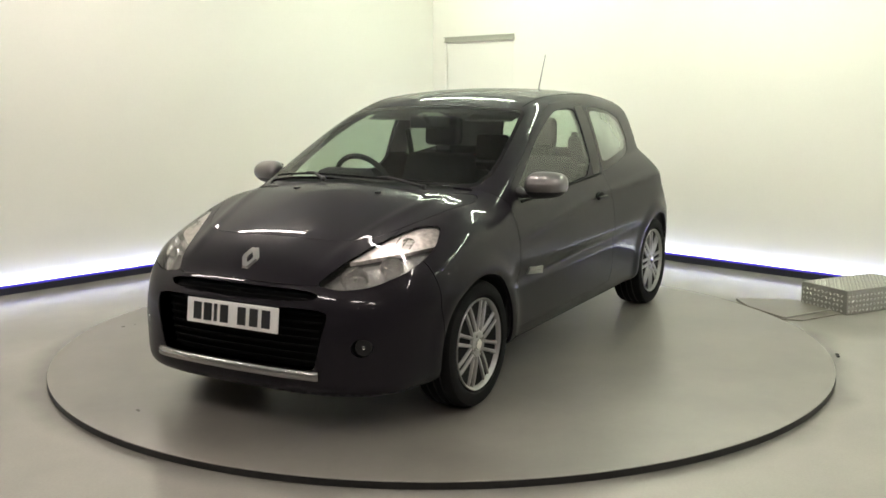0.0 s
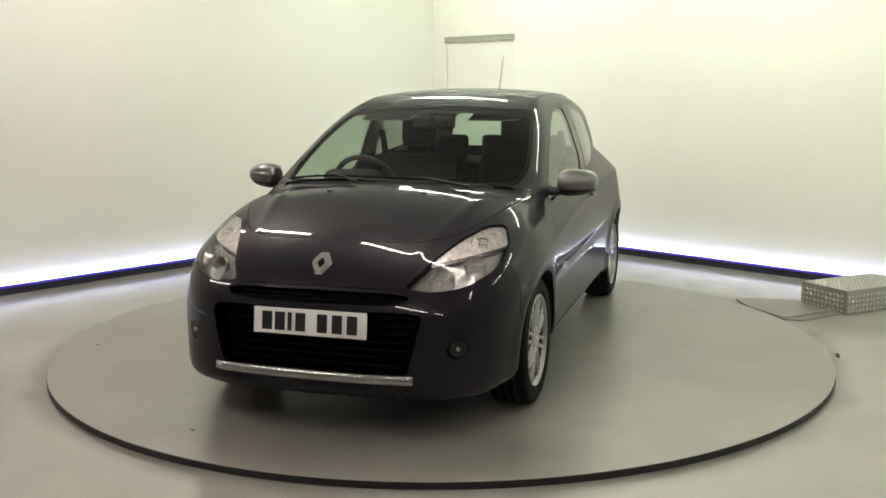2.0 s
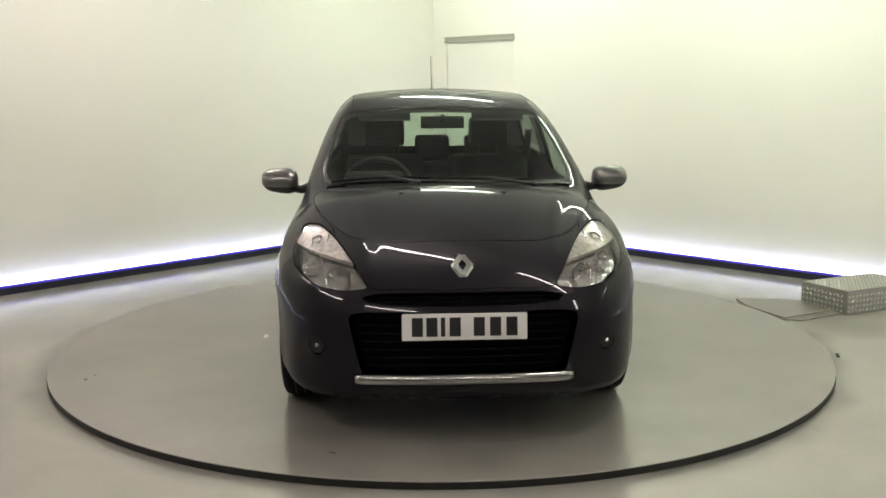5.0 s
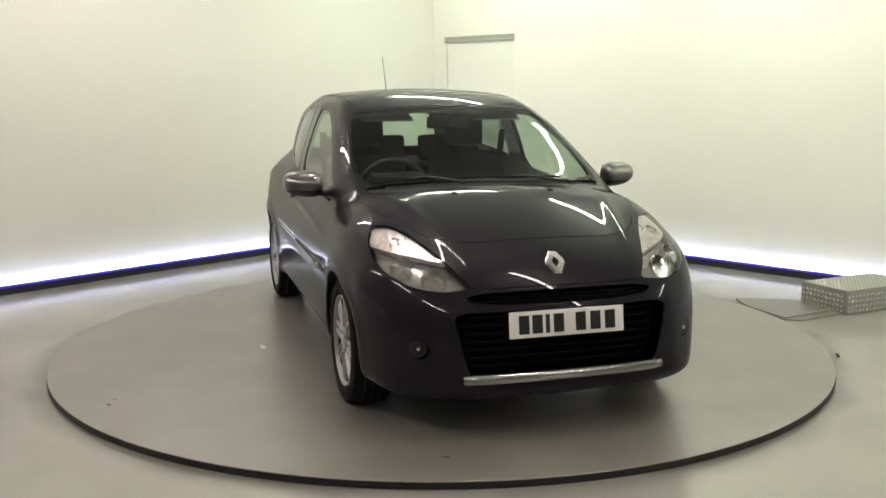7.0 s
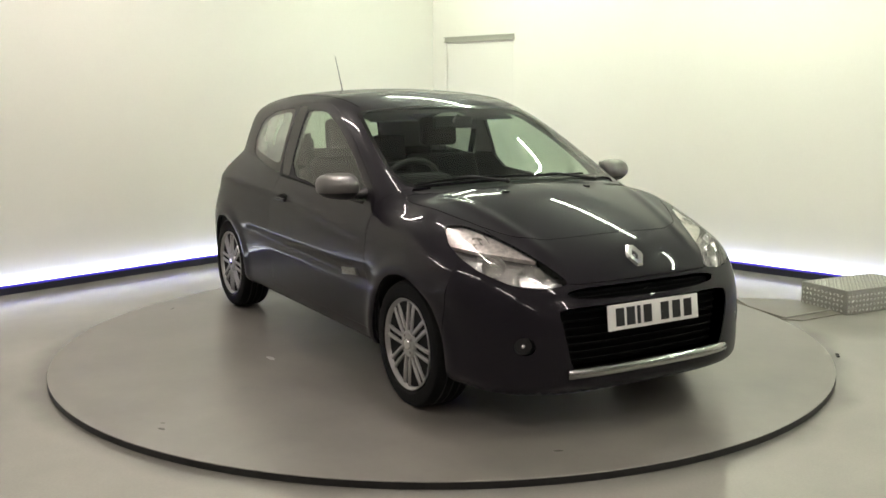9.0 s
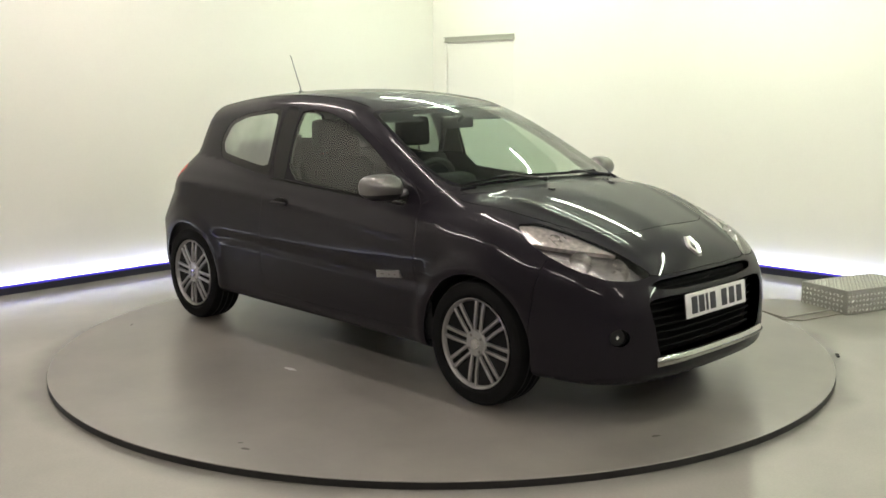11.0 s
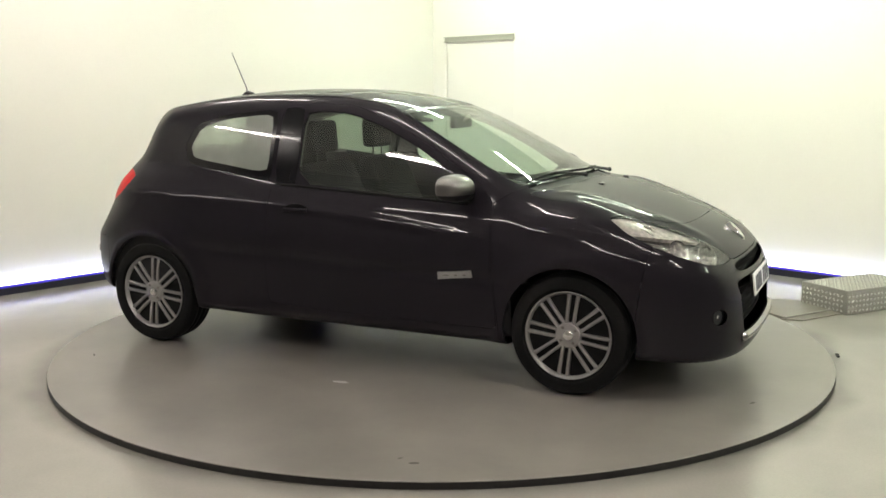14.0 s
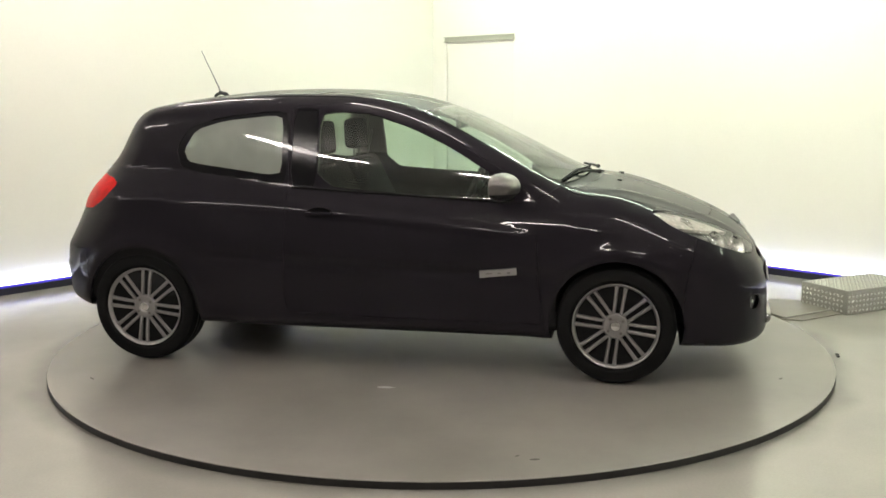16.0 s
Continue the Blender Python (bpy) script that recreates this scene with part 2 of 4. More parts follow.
door = tagged(empty("door_1", ROOM), "flush white door under a slim metal track", "door", kind="structure")
part("door_panel", box_bm(0.04, D1 - D0 - 0.012, DH - FLOOR_Z - 0.014, (XW + 0.026, (D0 + D1) / 2, (DH + FLOOR_Z) / 2), 0.003), M_DOOR, door)
bm = box_bm(0.03, D1 - D0 + 0.03, 0.010, (XW - 0.012, (D0 + D1) / 2 + 0.005, DH - 0.003), 0.002)
box_bm(0.03, D1 - D0 + 0.03, 0.010, (XW - 0.012, (D0 + D1) / 2 + 0.005, DH + 0.044), 0.002, bm=bm)
box_bm(0.012, D1 - D0 + 0.03, 0.04, (XW - 0.006, (D0 + D1) / 2 + 0.005, DH + 0.02), bm=bm)
part("track", bm, M_FRAME, door, "slim grey metal track over the door")
part("jamb", box_bm(0.012, 0.03, DH - FLOOR_Z, (XW - 0.004, D1 + 0.016, (DH + FLOOR_Z) / 2), 0.002), M_DOOR, door)


# black kerb with a light strip hidden behind it along both far walls
def kerb(name, along_x, at):
    th = tagged(empty(name, at), "black skirting with a white light strip behind its top edge", "skirting", kind="structure")
    L0, L1 = (XN, XW - 0.05) if along_x else (YN, YC - 0.24)

    def put(n, depth0, depth1, z0, z1, m, label="", bevel=0.0):
        mid, ln = (L0 + L1) / 2, L1 - L0
        if along_x:
            b = box_bm(ln, depth1 - depth0, z1 - z0, (mid, YW - (depth0 + depth1) / 2, (z0 + z1) / 2), bevel)
        else:
            b = box_bm(depth1 - depth0, ln, z1 - z0, (XW - (depth0 + depth1) / 2, mid, (z0 + z1) / 2), bevel)
        part(n, b, m, th, label)
    put("board", 0.078, 0.10, FLOOR_Z, 0.019, M_BLACK, bevel=0.003)
    put("light_strip", 0.012, 0.034, 0.004, 0.014, M_LED, "glowing white light strip")
    # blue fringe of the white glow, put in as a faintly emitting strip
    put("edge_strip", 0.079, 0.101, 0.020, 0.036, M_BLUE, "thin strip with the light strip's blue tinge put in as glow")
    put("tray", 0.004, 0.077, FLOOR_Z, -0.004, M_BLACK)


kerb("skirting_west", True, ROOM_W)
kerb("skirting_north", False, ROOM)


# ceiling lights: rows of battens parallel to the right-hand far wall
def batten(m, tube_mat, length=1.5):
    th = tagged(empty("ceiling_light", m), "white fluorescent batten light on the ceiling", "ceiling light", "ceiling lights")
    part("housing", box_bm(length + 0.06, 0.09, 0.05, (0, 0, -0.028), 0.008), M_CEIL, th)
    part("tube", tube([(-length / 2, 0, -0.075), (length / 2, 0, -0.075)], 0.022, 10), tube_mat, th, "glowing white tube")
    return th


for x, tm in ((2.25, M_TUBE_COOL), (-0.68, M_TUBE), (-3.85, M_TUBE)):
    row = batten(ROOM @ pose(x, 2.15, CEIL, 0, 0, 90), tm)
    for y in (-0.3, -2.75, -5.2):
        copy_thing(row, ROOM @ pose(x, y, CEIL, 0, 0, 90))

# ---- turntable ----
R = 2.232
table = tagged(empty("turntable"), "round grey painted car turntable with a dark rim", "turntable")
bm = lathe([(0.0, -0.012), (R - 0.006, -0.012), (R - 0.006, 0.0), (0.0, 0.0)][::-1], 180, "Z")
bmesh.ops.remove_doubles(bm, verts=bm.verts, dist=1e-5)
part("deck", bm, M_DISC, table, sharp=30)
bm = lathe([(R - 0.006, -0.0335), (R, -0.0335), (R, -0.004), (R - 0.006, -0.004)], 180, "Z", close=True)
part("rim", bm, M_RIM, table, "dark steel rim", sharp=30)
bm = lathe([(R - 0.006, -0.004), (R, -0.004), (R - 0.001, 0.0), (R - 0.006, 0.0)], 180, "Z", close=True)
part("edge_band", bm, M_EDGE, table, "worn bright edge", sharp=30)

# scuffs that turn with the deck
def scuff(x, y, rx, ry, turn, material, label):
    pts = []
    for i in range(14):
        a = 2 * math.pi * i / 14
        k = 1 + 0.35 * noise.noise(Vector((3 * math.cos(a) + 9 * x, 3 * math.sin(a) + 9 * y, 0.3)))
        c, t = rx * k * math.cos(a), ry * k * math.sin(a)
        pts.append((x + c * math.cos(turn) - t * math.sin(turn), y + c * math.sin(turn) + t * math.cos(turn)))
    part("scuff", prism(pts, 0.0001, 0.0005), material, table, label)


scuff(-0.07, -1.07, 0.045, 0.016, 0.1, M_PALE, "pale paint mark on the deck")
scuff(0.775, -1.895, 0.022, 0.010, 0.4, M_MARK, "dark rubber mark on the deck")
for sx, sy, rx, ry, tn in ((0.70, -1.87, 0.012, 0.005, 0.8), (-1.62, -1.20, 0.03, 0.006, 2.4), (1.9, -0.55, 0.02, 0.008, 1.1)):
    scuff(sx, sy, rx, ry, tn, M_MARK, "dark scuff on the deck")

# ---- ramp box and plate beside the turntable ----
ramp = tagged(empty("ramp_box", pose(2.722, 0.612, FLOOR_Z, 0, 0, 25)), "low aluminium chequer-plate ramp box on the floor", "ramp box")
part("body", box_bm(0.68, 0.405, 0.166, (0.34, 0.2025, 0.084), 0.006), M_ALU, ramp)


def treads(w, h, pitch, m, vs, fs):
    """Raised lozenges of a chequer plate over a w by h face laid out by the matrix m."""
    for i in range(int(w / pitch)):
        for j in range(int(h / pitch)):
            a = radians(45 if (i + j) % 2 else -45)
            cx, cy, k = (i + 0.6) * pitch, (j + 0.6) * pitch, len(vs)
            for lx, ly, lz in ((-1, 0, 0), (0, -0.3, 0), (1, 0, 0), (0, 0.3, 0), (-0.45, 0, 1), (0.45, 0, 1)):
                x, y = lx * pitch * 0.40, ly * pitch * 0.70
                vs.append(m @ Vector((cx + x * math.cos(a) - y * math.sin(a), cy + x * math.sin(a) + y * math.cos(a), lz * 0.005)))
            fs += [(k, k + 1, k + 5, k + 4), (k + 1, k + 2, k + 5), (k + 2, k + 3, k + 4, k + 5), (k + 3, k, k + 4)]


vs, fs = [], []
treads(0.68, 0.405, 0.034, Matrix.Translation((0.0, 0.0, 0.1672)), vs, fs)
treads(0.68, 0.165, 0.034, Matrix.Translation((0.0, 0.0, 0.002)) @ Matrix.Rotation(radians(90), 4, "X"), vs, fs)
treads(0.405, 0.165, 0.034, Matrix.Translation((0.0, 0.405, 0.002)) @ Matrix.Rotation(radians(-90), 4, "Z") @ Matrix.Rotation(radians(90), 4, "X"), vs, fs)
me = bpy.data.meshes.new("tread_pattern")
me.from_pydata(vs, [], fs)
me.materials.append(M_ALU_WORN)
ob = tagged(new("tread_pattern", me), "raised lozenge treads of worn aluminium", kind="stuff")
ob.parent = ramp
plate = tagged(empty("floor_plate", pose(2.262, 0.512, FLOOR_Z, 0, 0, 29)), "flat steel bridging plate lying on the floor beside the turntable", "floor plate")
part("sheet", prism([(0.0, 0.0), (0.55, 0.01), (0.49, 0.36), (0.17, 0.58), (0.06, 0.36)], 0.001, 0.016), M_STEEL, plate)
part("bright_edge", prism([(0.0, -0.002), (0.55, 0.008), (0.55, -0.012), (0.01, -0.02)], 0.008, 0.019), M_EDGE, plate, "worn bright folded edge")
part("fold", prism([(-0.02, 0.0), (0.56, -0.0), (0.56, -0.10), (0.07, -0.10)], 0.001, 0.008), M_STEEL, plate)
bracket = tagged(empty("floor_bracket", pose(2.262, -0.385, FLOOR_Z, 0, 0, 75)), "small dark metal bracket on the floor at the turntable rim", "bracket")
bm = box_bm(0.05, 0.018, 0.006, (0, 0, 0.0035), 0.001)
box_bm(0.016, 0.018, 0.010, (0.02, 0, 0.0055), 0.001, bm=bm)
part("angle", bm, M_RIM, bracket)


# ---- the car's skin: one smooth solid given by side, top, nose and tail surfaces ----
def smooth_curve(xs, ys, soft=0.02):
    """Monotone cubic through the points, run on straight beyond the ends and softened over a length."""
    xs, ys = np.array(xs, float), np.array(ys, float)
    if xs[0] > xs[-1]:
        xs, ys = xs[::-1].copy(), ys[::-1].copy()
    h = np.diff(xs)
    d = np.diff(ys) / h
    m = np.zeros(len(xs))
    for i in range(1, len(xs) - 1):
        if d[i - 1] * d[i] > 0:
            w1, w2 = 2 * h[i] + h[i - 1], h[i] + 2 * h[i - 1]
            m[i] = (w1 + w2) / (w1 / d[i - 1] + w2 / d[i])
    m[0], m[-1] = d[0], d[-1]

    def f(x):
        x = np.asarray(x, float)
        i = np.clip(np.searchsorted(xs, x) - 1, 0, len(xs) - 2)
        t = (np.clip(x, xs[0], xs[-1]) - xs[i]) / h[i]
        y = (ys[i] * (1 + 2 * t) * (1 - t) ** 2 + h[i] * m[i] * t * (1 - t) ** 2
             + ys[i + 1] * t * t * (3 - 2 * t) + h[i] * m[i + 1] * t * t * (t - 1))
        return y + m[0] * np.minimum(x - xs[0], 0) + m[-1] * np.maximum(x - xs[-1], 0)
    fine = np.arange(xs[0] - 0.8, xs[-1] + 0.8, 0.002)
    k = np.exp(-0.5 * (np.arange(-int(3 * soft / 0.002), int(3 * soft / 0.002) + 1) * 0.002 / soft) ** 2)
    pad = len(k) // 2
    wide = np.concatenate([fine[0] + 0.002 * np.arange(-pad, 0), fine, fine[-1] + 0.002 * np.arange(1, pad + 1)])
    table = np.convolve(f(wide), k / k.sum(), mode="valid")
    slope = np.gradient(table, 0.002)

    def g(x):
        x = np.asarray(x, float)
        p = np.clip((x - fine[0]) / 0.002, 0, len(fine) - 2.001)
        i = p.astype(int)
        t = p - i
        a, b, c, d = table[i], table[i + 1], slope[i] * 0.002, slope[i + 1] * 0.002
        return a * (1 + 2 * t) * (1 - t) ** 2 + c * t * (1 - t) ** 2 + b * t * t * (3 - 2 * t) + d * t * t * (t - 1)
    return g


TOPZ = smooth_curve([2.12, 2.05, 1.98, 1.90, 1.755, 1.597, 1.438, 1.278, 1.12, 1.06, 0.954, 0.79, 0.623, 0.456, 0.288, 0.118, -0.053, -0.24, -0.45, -0.69, -0.94, -1.14, -1.35, -1.52, -1.66, -1.75, -2.0],
                    [0.52, 0.63, 0.705, 0.765, 0.838, 0.900, 0.952, 0.994, 1.018, 1.038, 1.088, 1.170, 1.251, 1.327, 1.3915, 1.440, 1.469, 1.484, 1.488, 1.484, 1.466, 1.443, 1.411, 1.376, 1.335, 1.29, 1.16], 0.045)
CROWN = smooth_curve([2.1, 1.6, 1.25, 1.0, 0.6, 0.2, -0.5, -1.3, -1.8], [0.25, 0.16, 0.12, 0.19, 0.168, 0.122, 0.12, 0.13, 0.15], 0.10)
FLANK = smooth_curve([0.10, 0.17, 0.22, 0.30, 0.42, 0.54, 0.62, 0.72, 0.84, 0.93, 0.985, 1.015, 1.05, 1.135, 1.225, 1.325, 1.435, 1.525, 1.675],
                     [0.74, 0.79, 0.808, 0.822, 0.828, 0.834, 0.845, 0.843, 0.828, 0.808, 0.790, 0.776, 0.768, 0.749, 0.720, 0.684, 0.636, 0.59, 0.50], 0.014)
BELT = smooth_curve([1.6, 1.0, 0.6, 0.0, -0.5, -1.0, -1.7], [0.90, 0.905, 0.93, 0.965, 0.995, 1.04, 1.08], 0.08)
RIDGE = smooth_curve([1.2, 0.84, -0.02, -0.51, -1.30, -1.6], [0.715, 0.751, 0.832, 0.871, 0.912, 0.925], 0.08)
PLAN = smooth_curve([2.1, 1.75, 1.29, 0.7, 0.0, -0.5, -1.29, -1.6, -1.95], [0.90, 0.95, 0.995, 0.990, 0.99, 0.992, 1.0, 0.965, 0.88], 0.07)
CABIN = smooth_curve([1.2, 0.6, 0.0, -0.6, -1.1, -1.5, -1.9], [0.0, -0.004, -0.01, -0.028, -0.085, -0.13, -0.18], 0.07)
NOSE = smooth_curve([0.0, 0.15, 0.22, 0.30, 0.42, 0.52, 0.60, 0.68, 0.8, 1.0], [2.00, 2.055, 2.08, 2.085, 2.085, 2.078, 2.062, 2.035, 1.98, 1.85], 0.02)
TAIL = smooth_curve([0.0, 0.22, 0.35, 0.50, 0.62, 0.72, 0.85, 1.0, 1.15, 1.30, 1.40, 1.6], [-1.80, -1.87, -1.915, -1.925, -1.915, -1.895, -1.87, -1.76, -1.65, -1.57, -1.52, -1.40], 0.025)
SILL = smooth_curve([2.1, 1.7, 1.0, -0.5, -1.0, -1.6, -1.95], [0.185, 0.197, 0.212, 0.216, 0.226, 0.28, 0.33], 0.05)
AXLE, WHEEL_Z, ARCH = 1.2875, 0.30, 0.335


def smax(a, b, k):
    h = np.maximum(k - np.abs(a - b), 0) / k
    return np.maximum(a, b) + h * h * k / 4


def skin(p):
    """Below zero inside the car's outer surface."""
    x, y, z = p[..., 0], np.abs(p[..., 1]), p[..., 2]
    lift = BELT(x) - 1.04
    zz = z - lift * np.clip((z - 0.55) / 0.4, 0, 1)
    w = FLANK(zz) * PLAN(x) + CABIN(x) * np.clip((zz - 0.88) / 0.16, 0, 1)
    for ax in (AXLE, -AXLE):
        r = np.hypot(x - ax, z - WHEEL_Z)
        w = w + 0.014 * np.exp(-((r - 0.365) / 0.05) ** 2)
    line = 0.608 - 0.03 * x
    w = w - 0.011 * np.exp(-((z - line + 0.042) / 0.032) ** 2) * np.clip((1.05 - np.abs(x)) / 0.25, 0, 1)
    w = w + 0.0070 * np.exp(-((z - RIDGE(x)) / 0.024) ** 2) * np.clip((1.0 - x) / 0.3, 0, 1) * np.clip((x + 1.5) / 0.2, 0, 1)
    side = y - w
    crease = 0.56 - 0.22 * np.clip(x - 1.12, 0, 0.75)
    fold = 0.0065 * np.exp(-((y - crease) / 0.035) ** 2) * np.clip((x - 1.12) / 0.15, 0, 1) * np.clip((1.95 - x) / 0.15, 0, 1)
    top = (z - TOPZ(x) + CROWN(x) * y * y - fold) / 1.1
    f = smax(side, top, np.clip(0.10 + 0.10 * (x - 0.9), 0.09, 0.16))
    nose = x - (NOSE(z) - 0.10 * y * y - 1.35 * np.maximum(y - 0.12, 0) ** 4.2)
    f = smax(f, nose, 0.09)
    tail = (TAIL(z) + (0.07 + 0.20 * np.clip((z - 0.62) / 0.2, 0, 1) + 0.12 * np.clip((z - 0.95) / 0.15, 0, 1)) * y * y + 0.9 * np.maximum(y - 0.1, 0) ** 4.5) - x
    f = smax(f, tail, 0.10)
    return smax(f, SILL(x) - z, 0.06)


def skin_normal(p, e=2e-3):
    g = np.stack([skin(p + e * a) - skin(p - e * a) for a in np.eye(3)], -1)
    return g / np.linalg.norm(g, axis=-1, keepdims=True)


def onto_skin(p, level=0.0, steps=4):
    for _ in range(steps):
        g = np.stack([skin(p + 2e-3 * a) - skin(p - 2e-3 * a) for a in np.eye(3)], -1) / 4e-3
        p = p - ((skin(p) - level) / np.maximum((g * g).sum(-1), 1e-6))[..., None] * g
    return p


def skin_grid(level=0.0, fine=1.0):
    """Half of the skin (y >= 0) as a grid: rays out of a core line met with the surface."""
    nc, nm, nv = int(44 * fine), int(130 * fine), int(150 * fine)
    x0, x1, zc = -1.25, 1.45, 0.62
    start, way = [], []
    lon = np.linspace(-math.pi / 2, math.pi / 2, nv + 1)
    for x, lat in ([(x1, a) for a in np.linspace(math.pi / 2 - 0.002, 0.02, nc)] + [(x, 0) for x in np.linspace(x1, x0, nm)] + [(x0, a) for a in np.linspace(-0.02, -math.pi / 2 + 0.002, nc)]):
        start.append([(x, 0, zc)] * (nv + 1))
        way.append(np.stack([np.full(nv + 1, math.sin(lat)), math.cos(lat) * np.cos(lon), math.cos(lat) * np.sin(lon)], -1))
    start, way = np.array(start, float), np.array(way)
    lo, hi = np.zeros(start.shape[:2]), np.full(start.shape[:2], 1.6)
    for _ in range(22):
        mid = (lo + hi) / 2
        out = skin(start + mid[..., None] * way) > level
        hi, lo = np.where(out, mid, hi), np.where(out, lo, mid)
    g = start + lo[..., None] * way
    g[:, 0, 1] = 0
    g[:, -1, 1] = 0
    return g


def grid_bm(g):
    bm = bmesh.new()
    n, m = g.shape[:2]
    vs = [[bm.verts.new(g[i, j]) for j in range(m)] for i in range(n)]
    for i in range(n - 1):
        for j in range(m - 1):
            bm.faces.new((vs[i][j], vs[i + 1][j], vs[i + 1][j + 1], vs[i][j + 1]))
    return bm


car = tagged(empty("car"), "dark grey metallic three-door hatchback parked on the turntable", "car")


# ---- cutting the skin into panels ----
def rounded(poly, n=1, closed=True):
    """Chaikin corner cutting."""
    for _ in range(n):
        out = []
        for (a, b), (c, d) in zip(poly, poly[1:] + poly[:1]):
            out += [(0.83 * a + 0.17 * c, 0.83 * b + 0.17 * d), (0.17 * a + 0.83 * c, 0.17 * b + 0.83 * d)]
        poly = out
    return poly


def inside(poly, u, v):
    u, v = np.asarray(u), np.asarray(v)
    r = np.zeros(u.shape, bool)
    for (a, b), (c, d) in zip(poly, poly[1:] + poly[:1]):
        if b != d:
            r ^= ((b > v) != (d > v)) & (u < (c - a) * (v - b) / (d - b) + a)
    return r


AXES = {"side": (0, 2, 1), "top": (0, 1, 2), "front": (1, 2, 0)}


def cut(bm, poly, view, lo, hi):
    """Split the faces between the corners lo and hi along a closed outline in a side, top or front view."""
    iu, iv, iw = AXES[view]
    for (a, b), (c, d) in zip(poly, poly[1:] + poly[:1]):
        ln = math.hypot(c - a, d - b)
        if ln < 1e-5:
            continue
        u0, u1, v0, v1 = min(a, c) - 0.004, max(a, c) + 0.004, min(b, d) - 0.004, max(b, d) + 0.004
        geom = set()
        for f in bm.faces:
            p = f.verts[0].co
            if not (u0 - 0.12 < p[iu] < u1 + 0.12 and v0 - 0.12 < p[iv] < v1 + 0.12):
                continue
            if not all(lo[k] <= p[k] <= hi[k] for k in range(3)):
                continue
            us, vs = [w.co[iu] for w in f.verts], [w.co[iv] for w in f.verts]
            if max(us) >= u0 and min(us) <= u1 and max(vs) >= v0 and min(vs) <= v1:
                geom.add(f)
        if not geom:
            continue
        co, no = Vector((0, 0, 0)), Vector((0, 0, 0))
        co[iu], co[iv] = a, b
        no[iu], no[iv] = (d - b) / ln, -(c - a) / ln
        es = {e for f in geom for e in f.edges}
        vs = {w for f in geom for w in f.verts}
        bmesh.ops.bisect_plane(bm, geom=list(geom) + list(es) + list(vs), dist=1e-4, plane_co=co, plane_no=no)


def circle(cx, cz, r, n=40):
    return [(cx + r * math.cos(2 * math.pi * i / n), cz + r * math.sin(2 * math.pi * i / n)) for i in range(n)]


ALL_LO, ALL_HI = (-9, -9, -9), (9, 9, 9)
SIDE_LO = (-9, 0.42, -9)
OUT = {}      # name: (outline, view, lo, hi)
OUT["arch_front"] = (circle(AXLE, WHEEL_Z, ARCH), "side", (-9, 0.45, -9), ALL_HI)
OUT["arch_rear"] = (circle(-AXLE, WHEEL_Z, ARCH + 0.004), "side", (-9, 0.45, -9), ALL_HI)
OUT["door_glass"] = (rounded([(-0.285, 0.982), (-0.295, 1.352), (-0.2, 1.368), (-0.02, 1.357), (0.2, 1.288), (0.42, 1.186), (0.60, 1.078), (0.735, 0.985), (0.77, 0.92), (0.70, 0.912), (0.2, 0.946)], 1), "side", (-9, 0.5, 0.9), ALL_HI)
OUT["pillar"] = (rounded([(-0.295, 0.975), (-0.305, 1.375), (-0.36, 1.385), (-0.445, 1.38), (-0.435, 0.98), (-0.36, 0.972)], 1), "side", (-9, 0.5, 0.9), ALL_HI)
OUT["quarter_frit"] = (rounded([(-0.462, 0.985), (-0.475, 1.36), (-0.56, 1.372), (-0.86, 1.342), (-1.06, 1.285), (-1.125, 1.17), (-1.095, 1.07), (-1.0, 1.045), (-0.8, 1.018), (-0.56, 0.988)], 1), "side", (-9, 0.45, 0.9), ALL_HI)
OUT["quarter_glass"] = (rounded([(-0.49, 1.05), (-0.505, 1.33), (-0.56, 1.348), (-0.85, 1.318), (-1.02, 1.268), (-1.08, 1.16), (-1.05, 1.10), (-0.98, 1.085), (-0.8, 1.065), (-0.56, 1.035)], 1), "side", (-9, 0.45, 0.9), ALL_HI)
OUT["door"] = (rounded([(-0.45, 0.965), (-0.462, 1.385), (-0.42, 1.402), (-0.2, 1.408), (0.0, 1.398), (0.22, 1.326), (0.44, 1.222), (0.64, 1.106), (0.81, 1.0), (0.868, 0.93), (0.877, 0.817), (0.894, 0.533), (0.922, 0.32), (0.90, 0.292), (-0.40, 0.30), (-0.455, 0.33), (-0.467, 0.458), (-0.448, 0.766)], 1), "side", (-9, 0.45, 0.2), ALL_HI)
OUT["windscreen_frit"] = (rounded([(1.12, -0.3), (1.115, 0.0), (1.105, 0.2), (1.06, 0.45), (0.985, 0.632), (0.83, 0.660), (0.586, 0.628), (0.40, 0.592), (0.275, 0.566), (0.252, 0.52), (0.275, 0.38), (0.287, 0.2), (0.292, 0.0), (0.292, -0.3)], 1), "top", (-9, -9, 0.9), ALL_HI)
OUT["windscreen"] = (rounded([(1.085, -0.3), (1.08, 0.0), (1.07, 0.2), (1.03, 0.44), (0.965, 0.61), (0.83, 0.642), (0.586, 0.610), (0.42, 0.577), (0.31, 0.552), (0.283, 0.505), (0.302, 0.38), (0.315, 0.2), (0.32, 0.0), (0.32, -0.3)], 1), "top", (-9, -9, 0.9), ALL_HI)
OUT["cowl"] = (rounded([(1.19, -0.3), (1.185, 0.0), (1.17, 0.3), (1.10, 0.53), (1.055, 0.61), (1.0, 0.632), (1.03, 0.52), (1.06, 0.40), (1.09, 0.0), (1.09, -0.3)], 1), "top", (-9, -9, 0.85), ALL_HI)
